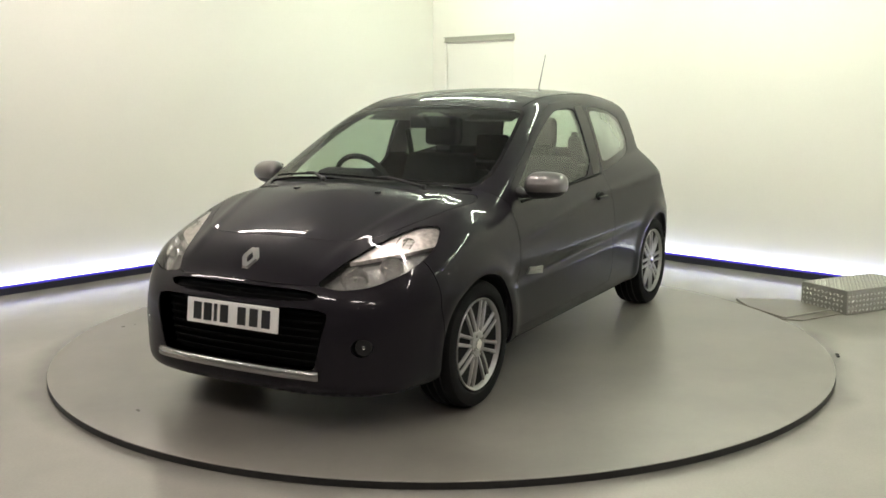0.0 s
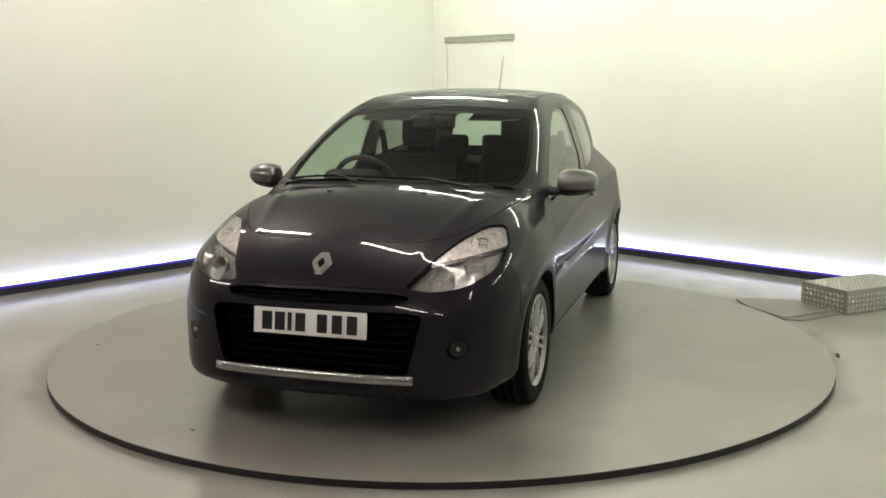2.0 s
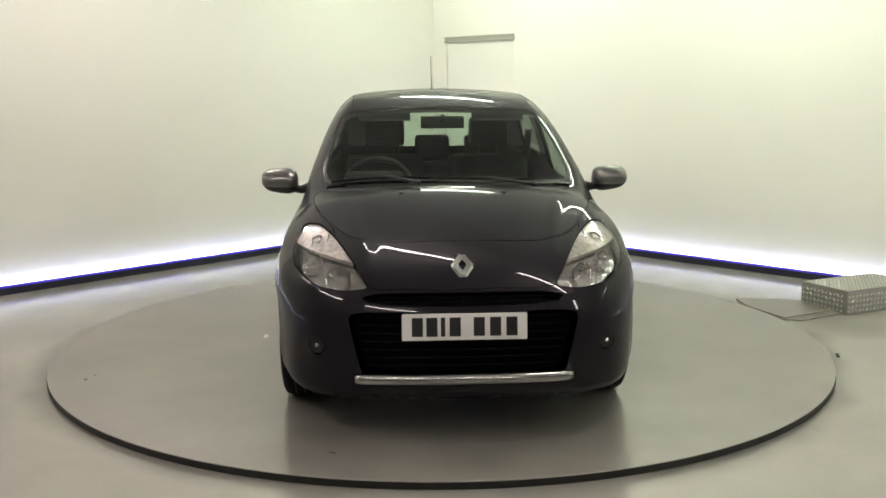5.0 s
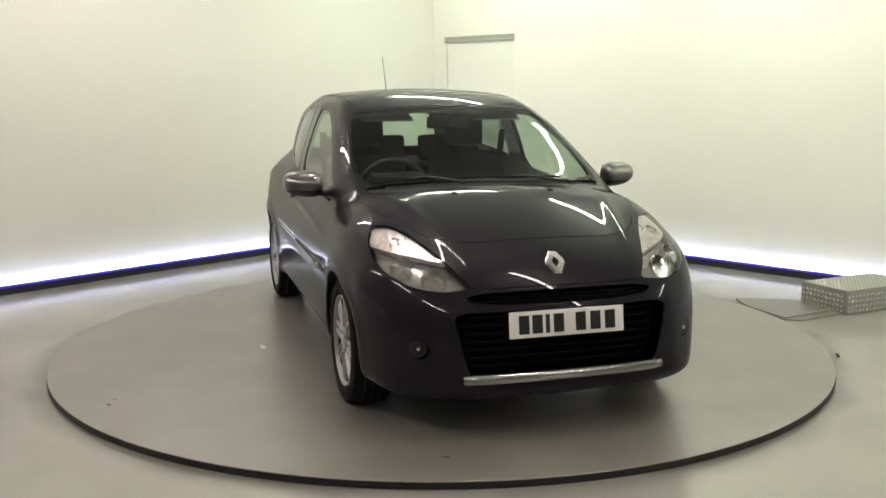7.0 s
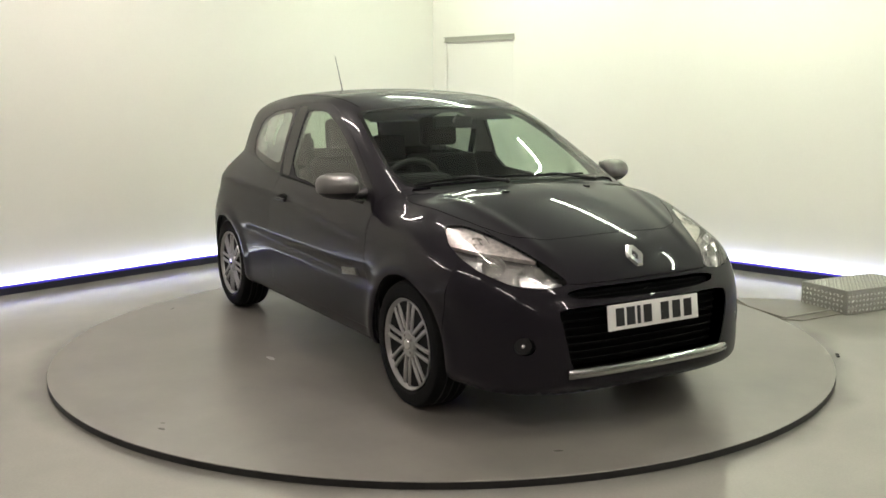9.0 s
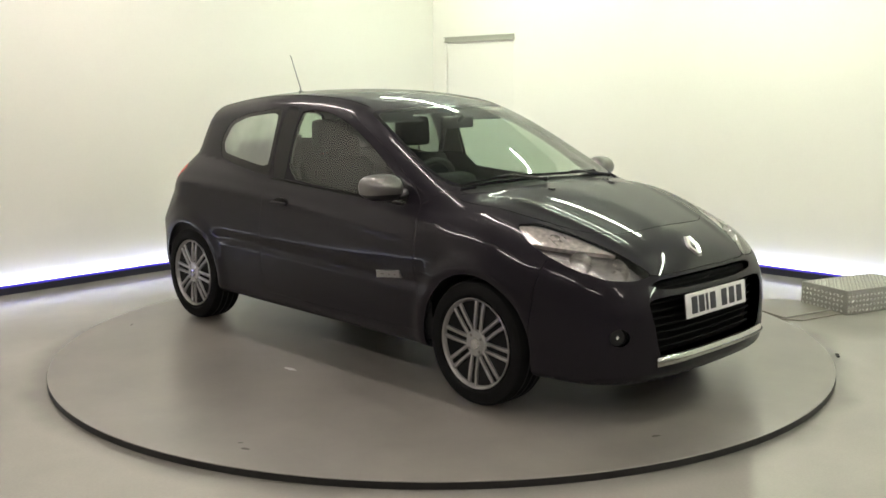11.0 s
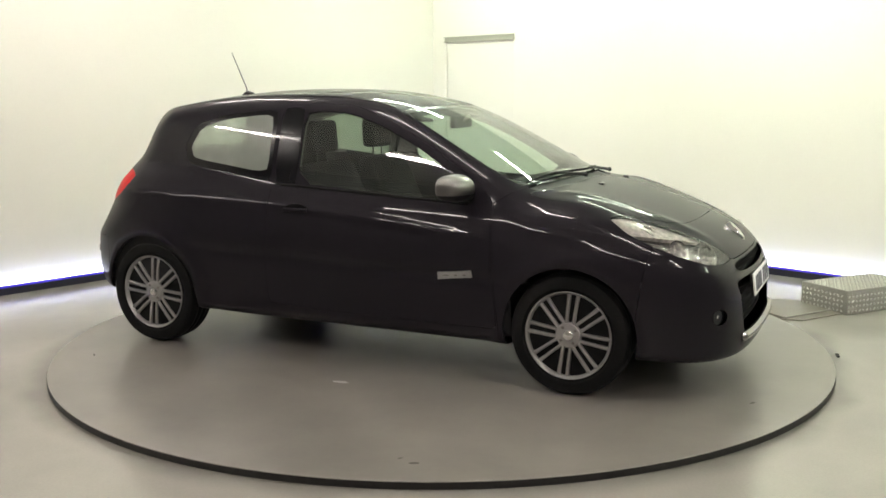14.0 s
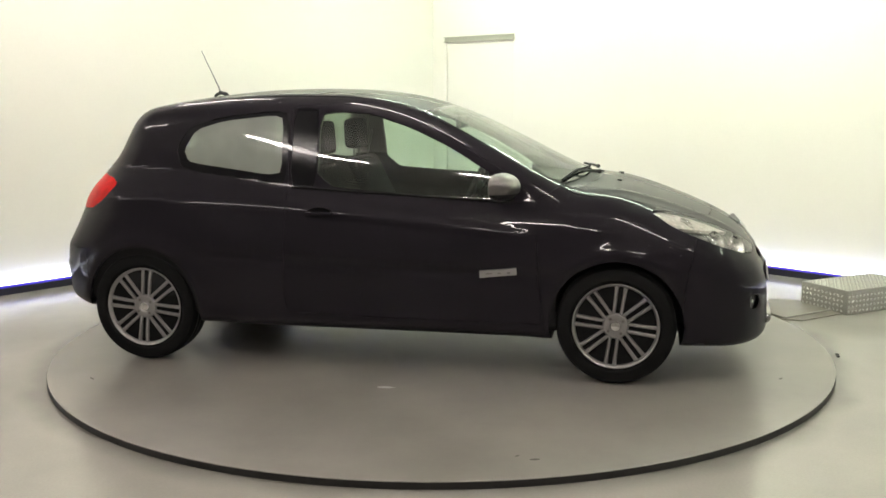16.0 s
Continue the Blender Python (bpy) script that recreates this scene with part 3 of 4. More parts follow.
OUT["bonnet"] = (rounded([(1.19, -0.3), (1.185, 0.0), (1.17, 0.3), (1.10, 0.53), (1.035, 0.66), (1.06, 0.685), (1.25, 0.672), (1.4, 0.635), (1.52, 0.578), (1.62, 0.522), (1.70, 0.455), (1.75, 0.35), (1.772, 0.2), (1.778, 0.0), (1.778, -0.3)], 1), "top", (0.9, -9, 0.7), ALL_HI)
OUT["headlamp"] = (rounded([(0.392, 0.662), (0.44, 0.722), (0.495, 0.784), (0.55, 0.832), (0.625, 0.875), (0.698, 0.872), (0.738, 0.81), (0.742, 0.758), (0.716, 0.711), (0.63, 0.664), (0.507, 0.648)], 1), "front", (1.35, -9, 0.5), ALL_HI)
OUT["lamp_split"] = ([(0.40, 0.742), (0.52, 0.764), (0.80, 0.815), (0.80, 0.95), (0.40, 0.95)], "front", (1.35, -9, 0.5), ALL_HI)
OUT["bonnet_nose"] = ([(-0.3, 0.660), (0.0, 0.660), (0.36, 0.657), (0.41, 0.664), (0.47, 0.735), (0.53, 0.795), (0.565, 0.862), (0.0, 1.0), (-0.3, 1.0)], "front", (1.55, -9, 0.5), ALL_HI)
OUT["upper_grille"] = (rounded([(-0.3, 0.645), (0.0, 0.645), (0.35, 0.642), (0.425, 0.628), (0.40, 0.606), (0.27, 0.595), (0.0, 0.592), (-0.3, 0.592)], 1), "front", (1.7, -9, -9), ALL_HI)
OUT["lower_grille"] = (rounded([(-0.3, 0.568), (0.0, 0.568), (0.42, 0.57), (0.485, 0.555), (0.462, 0.45), (0.432, 0.322), (0.40, 0.308), (0.0, 0.306), (-0.3, 0.306)], 1), "front", (1.7, -9, -9), ALL_HI)
OUT["lip"] = ([(-0.3, 0.307), (0.0, 0.307), (0.425, 0.316), (0.442, 0.308), (0.44, 0.276), (0.0, 0.265), (-0.3, 0.265)], "front", (1.7, -9, -9), ALL_HI)
OUT["fog_hole"] = (circle(0.62, 0.415, 0.037, 24), "front", (1.7, -9, -9), ALL_HI)
OUT["front_bumper"] = ([(1.60, -0.1), (1.615, 0.42), (1.64, 0.60), (1.672, 0.75), (1.69, 1.2), (2.5, 1.2), (2.5, -0.1)], "side", (1.4, -9, -9), ALL_HI)
OUT["wing"] = ([(0.932, 0.1), (0.930, 0.30), (0.902, 0.533), (0.885, 0.817), (0.875, 0.92), (1.0, 1.0), (1.05, 1.3), (1.69, 1.3), (1.672, 0.75), (1.64, 0.60), (1.615, 0.42), (1.60, -0.1), (1.3, 0.0)], "side", SIDE_LO, ALL_HI)
OUT["tail_light"] = (rounded([(-1.45, 0.975), (-1.50, 1.005), (-1.63, 1.022), (-1.80, 0.97), (-1.90, 0.86), (-1.86, 0.822), (-1.63, 0.83), (-1.52, 0.89)], 1), "side", (-9, 0.46, 0.7), ALL_HI)
OUT["rear_glass"] = (rounded([(-0.3, 1.04), (0.0, 1.04), (0.42, 1.05), (0.50, 1.07), (0.47, 1.17), (0.43, 1.29), (0.36, 1.325), (0.0, 1.335), (-0.3, 1.335)], 1), "front", (-9, -9, 0.9), (-1.3, 9, 9))
OUT["tailgate"] = (rounded([(-0.3, 0.60), (0.0, 0.60), (0.44, 0.61), (0.47, 0.80), (0.52, 0.98), (0.54, 1.08), (0.50, 1.22), (0.46, 1.33), (0.38, 1.37), (0.0, 1.385), (-0.3, 1.385)], 1), "front", (-9, -9, 0.5), (-1.3, 9, 9))
OUT["rear_bumper"] = ([(-1.60, -0.1), (-1.615, 0.42), (-1.63, 0.62), (-2.5, 0.60), (-2.5, -0.1)], "side", (-9, -9, -9), (-1.4, 9, 9))
ORDER = ["arch_front", "arch_rear", "door_glass", "pillar", "quarter_glass", "quarter_frit", "door", "windscreen", "windscreen_frit", "cowl", "bonnet", "headlamp", "bonnet_nose", "upper_grille", "lower_grille", "lip", "fog_hole",
         "front_bumper", "wing", "tail_light", "rear_glass", "tailgate", "rear_bumper", "lamp_split"]


def cut_skin(level, names, fine):
    """The half skin at a depth, cut along the named outlines: points, normals, faces and each face's region."""
    bm = grid_bm(skin_grid(level, fine))
    for n in names:
        cut(bm, *OUT[n])
    bmesh.ops.remove_doubles(bm, verts=bm.verts, dist=1e-5)
    bm.verts.index_update()
    co = np.array([v.co for v in bm.verts])
    flat = np.abs(co[:, 1]) < 1e-5
    co = onto_skin(co, level, 2)
    co[flat, 1] = 0
    no = skin_normal(co)
    no[flat, 1] = 0
    no /= np.linalg.norm(no, axis=1, keepdims=True)
    faces = [[v.index for v in f.verts] for f in bm.faces]
    mid = np.array([co[f].mean(0) for f in faces])
    region = np.full(len(faces), "body", dtype=object)
    for n in reversed(names):
        poly, view, lo, hi = OUT[n]
        iu, iv, _ = AXES[view]
        ok = inside(poly, mid[:, iu], mid[:, iv])
        for k in range(3):
            ok &= (mid[:, k] >= lo[k]) & (mid[:, k] <= hi[k])
        region[ok] = n
    bm.free()
    return co, no, faces, region, mid


def panel(name, data, keep, material, parent, sides="both", offset=0.0, shrink=0.0, flange=0.0, label=""):
    """One panel of the skin with its true curvature, a gap round it and folded edges. sides: both (one piece over the middle), left or right."""
    co, no, faces, _, _ = data
    fs = [f for f, k in zip(faces, keep) if k]
    used = sorted({i for f in fs for i in f})
    at = {i: k for k, i in enumerate(used)}
    p = co[used] + offset * no[used]
    n = no[used].copy()
    fs = [[at[i] for i in f] for f in fs]
    count = {}
    for f in fs:
        for a, b in zip(f, f[1:] + f[:1]):
            count.setdefault((min(a, b), max(a, b)), []).append((a, b))
    rim = [e[0] for e in count.values() if len(e) == 1]
    rim = [(a, b) for a, b in rim if not (abs(p[a, 1]) < 1e-5 and abs(p[b, 1]) < 1e-5)]
    pull = np.zeros_like(p)
    for a, b in rim:
        d = np.cross(n[a] + n[b], p[b] - p[a])
        d /= max(np.linalg.norm(d), 1e-9)
        pull[a] += d
        pull[b] += d
    ln = np.linalg.norm(pull, axis=1, keepdims=True)
    pull = pull / np.maximum(ln, 1e-9)
    sign = 1.0
    if rim:
        a, b = rim[0]
        c = next(f for f in fs if a in f and b in f)
        if np.dot(p[c].mean(0) - (p[a] + p[b]) / 2, pull[a]) < 0:
            sign = -1.0
    mid_line = np.abs(p[:, 1]) < 1e-5
    p = p + sign * shrink * pull
    p[mid_line, 1] = 0
    verts, norms, out = [tuple(q) for q in p], [tuple(q) for q in n], [list(f) for f in fs]
    if flange:
        for a, b in rim:
            k = len(verts)
            for i in (a, b):
                verts += [tuple(p[i]), tuple(p[i] - flange * n[i])]
                norms += [tuple(-sign * pull[i])] * 2
            out.append([k, k + 1, k + 3, k + 2])
    V, N = np.array(verts), np.array(norms)

    def made(V, N, F, nm):
        me = bpy.data.meshes.new(nm)
        me.from_pydata([tuple(v) for v in V], [], F)
        me.materials.append(material)
        me.polygons.foreach_set("use_smooth", [True] * len(me.polygons))
        me.update()
        me.normals_split_custom_set_from_vertices([tuple(v) for v in N])
        ob = new(nm, me)
        ob.parent = parent
        if label:
            ob["label"] = label
        return ob
    S = np.array([1, -1, 1])
    if sides == "left":
        return made(V, N, out, name)
    if sides == "right":
        return made(V * S, N * S, [f[::-1] for f in out], name)
    same = {i: i for i in range(len(V)) if abs(V[i, 1]) < 1e-5}
    extra = [i for i in range(len(V)) if i not in same]
    to = dict(same)
    to.update({i: len(V) + k for k, i in enumerate(extra)})
    V2, N2 = np.vstack([V, V[extra] * S]), np.vstack([N, N[extra] * S])
    return made(V2, N2, out + [[to[i] for i in f][::-1] for f in out], name)


SKIN = cut_skin(0.0, ORDER, 1.0)
REG, MID = SKIN[3], SKIN[4]
REG[REG == "lamp_split"] = "body"
NRM = np.array([SKIN[1][f].mean(0) for f in SKIN[2]])
under = (NRM[:, 2] < -0.75) & (MID[:, 2] < 0.34)
GAP = dict(shrink=0.0016, flange=0.016)

panel("underbody", SKIN, under & (REG != "arch_front") & (REG != "arch_rear"), M_PLASTIC, car, label="black underbody")
panel("body_shell", SKIN, (REG == "body") & ~under, M_PAINT, car, flange=0.02)
bonnet = panel("bonnet", SKIN, REG == "bonnet", M_PAINT, car, **GAP)
nose_panel = panel("nose_panel", SKIN, REG == "bonnet_nose", M_PAINT, car, **GAP)
panel("cowl", SKIN, REG == "cowl", M_PLASTIC, car, offset=-0.012, label="black plastic cowl under the windscreen")
screen = panel("windscreen", SKIN, REG == "windscreen", M_SCREEN, car, label="clear tinted windscreen")
panel("border", SKIN, REG == "windscreen_frit", M_GLOSSBLACK, screen, label="black glass border")
bumper = panel("front_bumper", SKIN, (REG == "front_bumper") & ~under, M_PAINT, car, **GAP)
panel("lip_seat", SKIN, REG == "lip", M_GRILLE, bumper, offset=-0.012, flange=-0.01)
tailgate = panel("tailgate", SKIN, REG == "tailgate", M_PAINT, car, **GAP)
panel("rear_window", SKIN, REG == "rear_glass", M_GLASS, tailgate, label="tinted rear window")
panel("rear_bumper", SKIN, (REG == "rear_bumper") & ~under, M_PAINT, car, **GAP)
doors = {}
for sd in ("left", "right"):
    panel("front_wing", SKIN, (REG == "wing") & ~under, M_PAINT, car, sd, **GAP)
    d = doors[sd] = panel("door", SKIN, REG == "door", M_PAINT, car, sd, **GAP)
    panel("door_window", SKIN, REG == "door_glass", M_GLASS, d, sd, offset=-0.004, label="tinted door glass")
    panel("pillar_cover", SKIN, REG == "pillar", M_GLOSSBLACK, d, sd, shrink=0.001, flange=0.01, label="gloss black pillar cover")
    q = panel("quarter_window", SKIN, REG == "quarter_glass", M_HAZY, car, sd, offset=-0.002, label="tinted rear side glass")
    panel("border", SKIN, REG == "quarter_frit", M_GLOSSBLACK, q, sd, offset=-0.002, label="black glass border")
    lamp = panel("tail_light", SKIN, REG == "tail_light", M_RED, car, sd, shrink=0.002, flange=0.02, label="red tail light")


# ---- lining, so that roof, pillars and doors have an inner face ----
LINING = cut_skin(-0.028, ["door_glass", "quarter_glass", "windscreen", "rear_glass"], 0.5)
lr, lm = LINING[3], LINING[4]
panel("headlining", LINING, (lr == "body") & (lm[:, 2] > 1.06) & (lm[:, 0] < 1.0), M_HEADLINING, car, label="grey roof and pillar lining")
panel("side_lining", LINING, (lr == "body") & (lm[:, 2] > 0.26) & (lm[:, 2] <= 1.06) & (lm[:, 0] < 1.0), M_TRIM, car, label="dark inner side trim")


def wedge(name, outline, y0, y1, material, parent, bevel=0.015, label=""):
    """A block with a side-view outline, from y0 to y1, with softened edges."""
    bm = bmesh.new()
    a = [bm.verts.new((x, y0, z)) for x, z in outline]
    b = [bm.verts.new((x, y1, z)) for x, z in outline]
    n = len(a)
    bm.faces.new(a)
    bm.faces.new(b[::-1])
    for i in range(n):
        bm.faces.new((a[i], b[i], b[(i + 1) % n], a[(i + 1) % n]))
    bmesh.ops.recalc_face_normals(bm, faces=bm.faces)
    bmesh.ops.bevel(bm, geom=bm.edges[:], offset=bevel, segments=3, affect="EDGES", profile=0.5)
    return part(name, bm, material, parent, label, sharp=50)


wedge("cabin_floor", [(1.1, 0.24), (1.1, 0.30), (0.9, 0.32), (-1.4, 0.32), (-1.4, 0.26)], -0.70, 0.70, M_TRIM, car, 0.005)
dash = wedge("dashboard", [(1.04, 0.50), (1.06, 0.93), (0.92, 0.975), (0.74, 0.985), (0.62, 0.95), (0.60, 0.86), (0.66, 0.70), (0.74, 0.50)], -0.69, 0.69, M_TRIM, car, 0.03, "dark grey dashboard")
wedge("binnacle", [(0.76, 0.95), (0.74, 1.03), (0.64, 1.045), (0.58, 1.01), (0.60, 0.94)], -0.53, -0.23, M_TRIM, dash, 0.02)
wedge("parcel_shelf", [(-1.05, 0.93), (-1.05, 0.96), (-1.62, 0.975), (-1.62, 0.945)], -0.56, 0.56, M_TRIM, car, 0.006)
bm = lathe([(0.185 + 0.016 * math.cos(a), 0.016 * math.sin(a)) for a in np.linspace(0, 2 * math.pi, 10, endpoint=False)], 40, "X", close=True)
for a in (0, 180, 270):
    box_bm(0.02, 0.17, 0.05, (0, 0, 0), 0.008, bm=bm, turn=Matrix.Rotation(radians(a), 4, "X") @ Matrix.Translation((0, 0.09, 0)))
join(bm, lathe([(0.0, -0.03), (0.05, -0.03), (0.062, 0.0), (0.05, 0.03), (0.0, 0.03)], 20, "X"))
wheel_ob = part("steering_wheel", bm, M_PLASTIC, car, "black steering wheel", sharp=40)
wheel_ob.matrix_basis = pose(0.50, -0.37, 0.935, 0, 24, 0)
part("steering_column", tube([(0.50, -0.37, 0.935), (0.80, -0.37, 0.80)], 0.04, 12), M_TRIM, dash, sharp=40)


def seat(name, x, y, w, back_top, parent):
    s = wedge(name, [(x + 0.46, 0.36), (x + 0.50, 0.50), (x + 0.46, 0.55), (x + 0.05, 0.50), (x - 0.02, 0.36)], y - w / 2, y + w / 2, M_FABRIC, parent, 0.035, "dark fabric seat")
    wedge("backrest", [(x + 0.10, 0.46), (x + 0.06, 0.75), (x - 0.10, back_top), (x - 0.19, back_top - 0.02), (x - 0.13, 0.75), (x - 0.05, 0.44)], y - w / 2, y + w / 2, M_FABRIC, s, 0.04)
    return s


def headrest(s, x, y, z, w=0.24, h=0.17):
    wedge("headrest", [(x + 0.045, z), (x + 0.03, z + h), (x - 0.06, z + h - 0.01), (x - 0.055, z)], y - w / 2, y + w / 2, M_FABRIC, s, 0.03)
    for dy in (-0.055, 0.055):
        part("post", tube([(x - 0.01, y + dy, z + 0.03), (x - 0.005, y + dy, z - 0.10)], 0.006, 8), M_PLASTIC, s)


for y in (-0.335, 0.335):
    s = seat("front_seat", -0.22, y, 0.50, 1.08, car)
    headrest(s, -0.38, y, 1.12, 0.25, 0.19)
s = seat("rear_seat", -1.0, 0.0, 1.15, 0.90, car)
for y in (-0.36, 0.0, 0.36):
    headrest(s, -1.14, y, 0.97, 0.25, 0.19)
for y in (-0.60, 0.60):
    part("seat_belt", tube([(-0.36, y, 1.22), (-0.40, y * 0.97, 1.0), (-0.36, y * 0.93, 0.62)], 0.022, 8, flat=0.12), M_TRIM, car, sharp=40)
mirror = part("rear_view_mirror", box_bm(0.035, 0.25, 0.07, (0.36, 0.0, 1.295), 0.014, 3), M_PLASTIC, car, "black interior mirror", sharp=40)
part("stem", tube([(0.375, 0, 1.30), (0.42, 0, 1.335)], 0.012, 8), M_PLASTIC, mirror)
for y in (-0.33, 0.33):
    wedge("sun_visor", [(0.27, 1.300), (0.27, 1.312), (0.09, 1.362), (0.09, 1.350)], y - 0.15, y + 0.15, M_HEADLINING, car, 0.004)

# ---- front: grilles, lamps, plate, badge ----
grille = panel("grille", SKIN, REG == "lower_grille", M_GRILLE, car, offset=-0.07, label="black grille behind the number plate")
panel("upper_slot", SKIN, REG == "upper_grille", M_GRILLE, bumper, offset=-0.035, label="black slot under the bonnet")


def across_nose(z, half, depth, n=25):
    """Points along the nose at a height, set back by depth."""
    p = np.array([(2.05, y, z) for y in np.linspace(-half, half, n)])
    p = onto_skin(p, 0.0, 6)
    q = skin_normal(p)
    p = p - depth * q
    p[:, 2] = z
    return [tuple(v) for v in p]


for i in range(7):
    z = 0.335 + 0.034 * i
    part("grille_bar", tube(across_nose(z, 0.41 + 0.05 * i / 6, 0.052), 0.0036, 6, flat=1.4), M_GRILLE, grille, sharp=50)
for z in (0.605, 0.622):
    part("slot_bar", tube(across_nose(z, 0.37, 0.029), 0.0022, 6), M_GRILLE, bumper, sharp=50)
# folded edges that close the openings
for rg, dp in (("lower_grille", 0.07), ("upper_grille", 0.035)):
    panel("opening_edge", SKIN, (REG == rg), M_GRILLE, bumper, offset=-dp, flange=-dp + 0.004)

part("lip", tube(across_nose(0.291, 0.452, -0.002), 0.0205, 12, flat=1.15), M_LIP, bumper, "satin silver lower lip", smooth=True)
plate_ob = part("number_plate", box_bm(0.008, 0.520, 0.111, (0, 0, 0), 0.003), M_PLATE, car, "white number plate with black bars", sharp=40)
plate_ob.matrix_basis = pose(2.071, 0.0, 0.512, 0, -7, 0)
for y in (-0.196, -0.136, -0.090, -0.040, 0.060, 0.128, 0.196):
    w = 0.018 if y == -0.090 else 0.046
    part("bar", box_bm(0.002, w, 0.078, (0.0055, y, 0)), M_INK, plate_ob)
part("carrier", box_bm(0.014, 0.50, 0.10, (-0.0105, 0, 0), 0.003), M_PLASTIC, plate_ob)

bm = bmesh.new()


def hexagon(r, x, w, tip):
    return [bm.verts.new((x, y * r * w, z * r)) for y, z in ((tip, 1), (1, 0.16), (1, -0.16), (tip, -1), (-tip, -1), (-1, -0.16), (-1, 0.16), (-tip, 1))]


rings = [hexagon(0.058, -0.03, 0.80, 0.36), hexagon(0.058, 0.002, 0.80, 0.36), hexagon(0.050, 0.011, 0.78, 0.34), hexagon(0.026, 0.007, 0.62, 0.1), hexagon(0.020, -0.012, 0.55, 0.05)]
for a, b in zip(rings, rings[1:]):
    for k in range(8):
        bm.faces.new((a[k], a[(k + 1) % 8], b[(k + 1) % 8], b[k]))
bm.faces.new(rings[-1])
bmesh.ops.recalc_face_normals(bm, faces=bm.faces)
badge = part("badge", bm, M_CHROME, nose_panel, "plain chrome six-sided badge")
bp = onto_skin(np.array([(1.935, 0.0, 0.745)]), 0.0, 6)
bn = skin_normal(bp)[0]
badge.matrix_basis = pose(*(bp[0] + 0.003 * bn), 0, -math.degrees(math.atan2(bn[2], bn[0])) + 8, 0)

CO = SKIN[0]
for sd, sy in (("left", 1), ("right", -1)):
    lens = panel("headlamp", SKIN, REG == "headlamp", M_LENS, car, sd, shrink=0.002, label="clear headlamp with silver reflectors")
    panel("housing", SKIN, REG == "headlamp", M_LAMP, lens, sd, offset=-0.045, flange=-0.042)

    def bowl(at, r, aim, depth=0.05):
        bm = lathe([(r * 0.16, -depth), (r * 0.5, -depth * 0.85), (r * 0.85, -depth * 0.4), (r, 0.0), (r * 1.06, 0.004), (r * 1.08, -0.004), (r * 0.9, -depth * 0.5), (r * 0.16, -depth * 1.05)], 28, "Z")
        join(bm, lathe([(0.0, 0.004 - depth * 0.4), (r * 0.18, -depth * 0.5), (r * 0.20, -depth * 0.95)], 14, "Z"))
        m = look(at, Vector(at) - Vector(aim))
        bmesh.ops.transform(bm, matrix=m, verts=bm.verts)
        part("reflector", bm, M_BOWL, lens, sharp=40)
    for y, z, r in ((0.535, 0.702, 0.054), (0.650, 0.742, 0.048)):
        q = onto_skin(np.array([(1.90 - 1.2 * max(0.0, y - 0.55), sy * y, z)]), 0.0, 8)[0]
        nq = skin_normal(q[None])[0]
        bowl(tuple(q - 0.022 * nq), r, tuple(nq + np.array((0.45, sy * 0.40, -0.20))))
    upper = (REG == "headlamp") & inside(OUT["lamp_split"][0], MID[:, 1], MID[:, 2])
    panel("indicator", SKIN, upper, M_INDICATOR, lens, sd, offset=-0.014, flange=0.02, label="pale pinkish indicator reflector")
    q = onto_skin(np.array([(1.62, sy * 0.635, 0.828)]), 0.0, 8)[0]
    nq = skin_normal(q[None])[0]
    bowl(tuple(q - 0.010 * nq), 0.024, tuple(nq), 0.03)
    for k in range(3):
        rib = onto_skin(np.array([(1.60 + 0.03 * i, sy * (0.585 + 0.035 * k + 0.004 * i), 0.86 - 0.012 * i - 0.015 * k) for i in range(3)]), -0.0125, 8)
        part("rib", tube([tuple(v) for v in rib], 0.0028, 6), M_BOWL, lens, sharp=60)
    # fog lamp
    fog = panel("fog_lamp", SKIN, REG == "fog_hole", M_GRILLE, car, sd, offset=-0.02, flange=-0.018, label="round fog lamp in a dark recess")
    bm = lathe([(0.036, 0.003), (0.038, -0.002), (0.036, -0.03), (0.029, -0.012), (0.029, 0.0)], 24, "X")
    bmesh.ops.transform(bm, matrix=pose(1.958, sy * 0.620, 0.415, 0, 0, sy * 22), verts=bm.verts)
    part("ring", bm, M_PLASTIC, fog, sharp=40)
    bm = lathe([(0.0, 0.002), (0.012, 0.001), (0.021, -0.003), (0.027, -0.010), (0.029, -0.02), (0.0, -0.02)], 24, "X")
    bmesh.ops.transform(bm, matrix=pose(1.958, sy * 0.620, 0.415, 0, 0, sy * 22), verts=bm.verts)
    part("lens", bm, M_FOG, fog, "smoked fog lamp lens", sharp=40)
    # small mirror-bright dome added to give the lens its highlight
    bm = lathe([(0.0, 0.006), (0.006, 0.005), (0.011, 0.001), (0.013, -0.006)], 18, "X")
    bmesh.ops.transform(bm, matrix=pose(1.958, sy * 0.620, 0.415, 0, 0, sy * 22), verts=bm.verts)
    part("glint_dome", bm, M_BOWL, fog, smooth=True)

    # door mirror
    d = doors[sd]
    bm = bmesh.new()
    bmesh.ops.create_icosphere(bm, subdivisions=4, radius=1.0)
    for v in bm.verts:
        x, y, z = v.co
        k = 1.0 / max(abs(y) ** 3.2 + (x * x + z * z) ** 1.6, 1e-6) ** (1 / 3.2)
        x, y, z = x * k, y * k, z * k
        v.co = (max(x, -0.35) * 0.085 - 0.02 * y, y * 0.098, z * 0.064 * (1.05 - 0.12 * y) + 0.004 * y)
    bmesh.ops.scale(bm, vec=(1, sy, 1), verts=bm.verts)
    bmesh.ops.translate(bm, vec=(0.715, sy * 0.895, 1.002), verts=bm.verts)
    if sy < 0:
        bmesh.ops.reverse_faces(bm, faces=bm.faces)
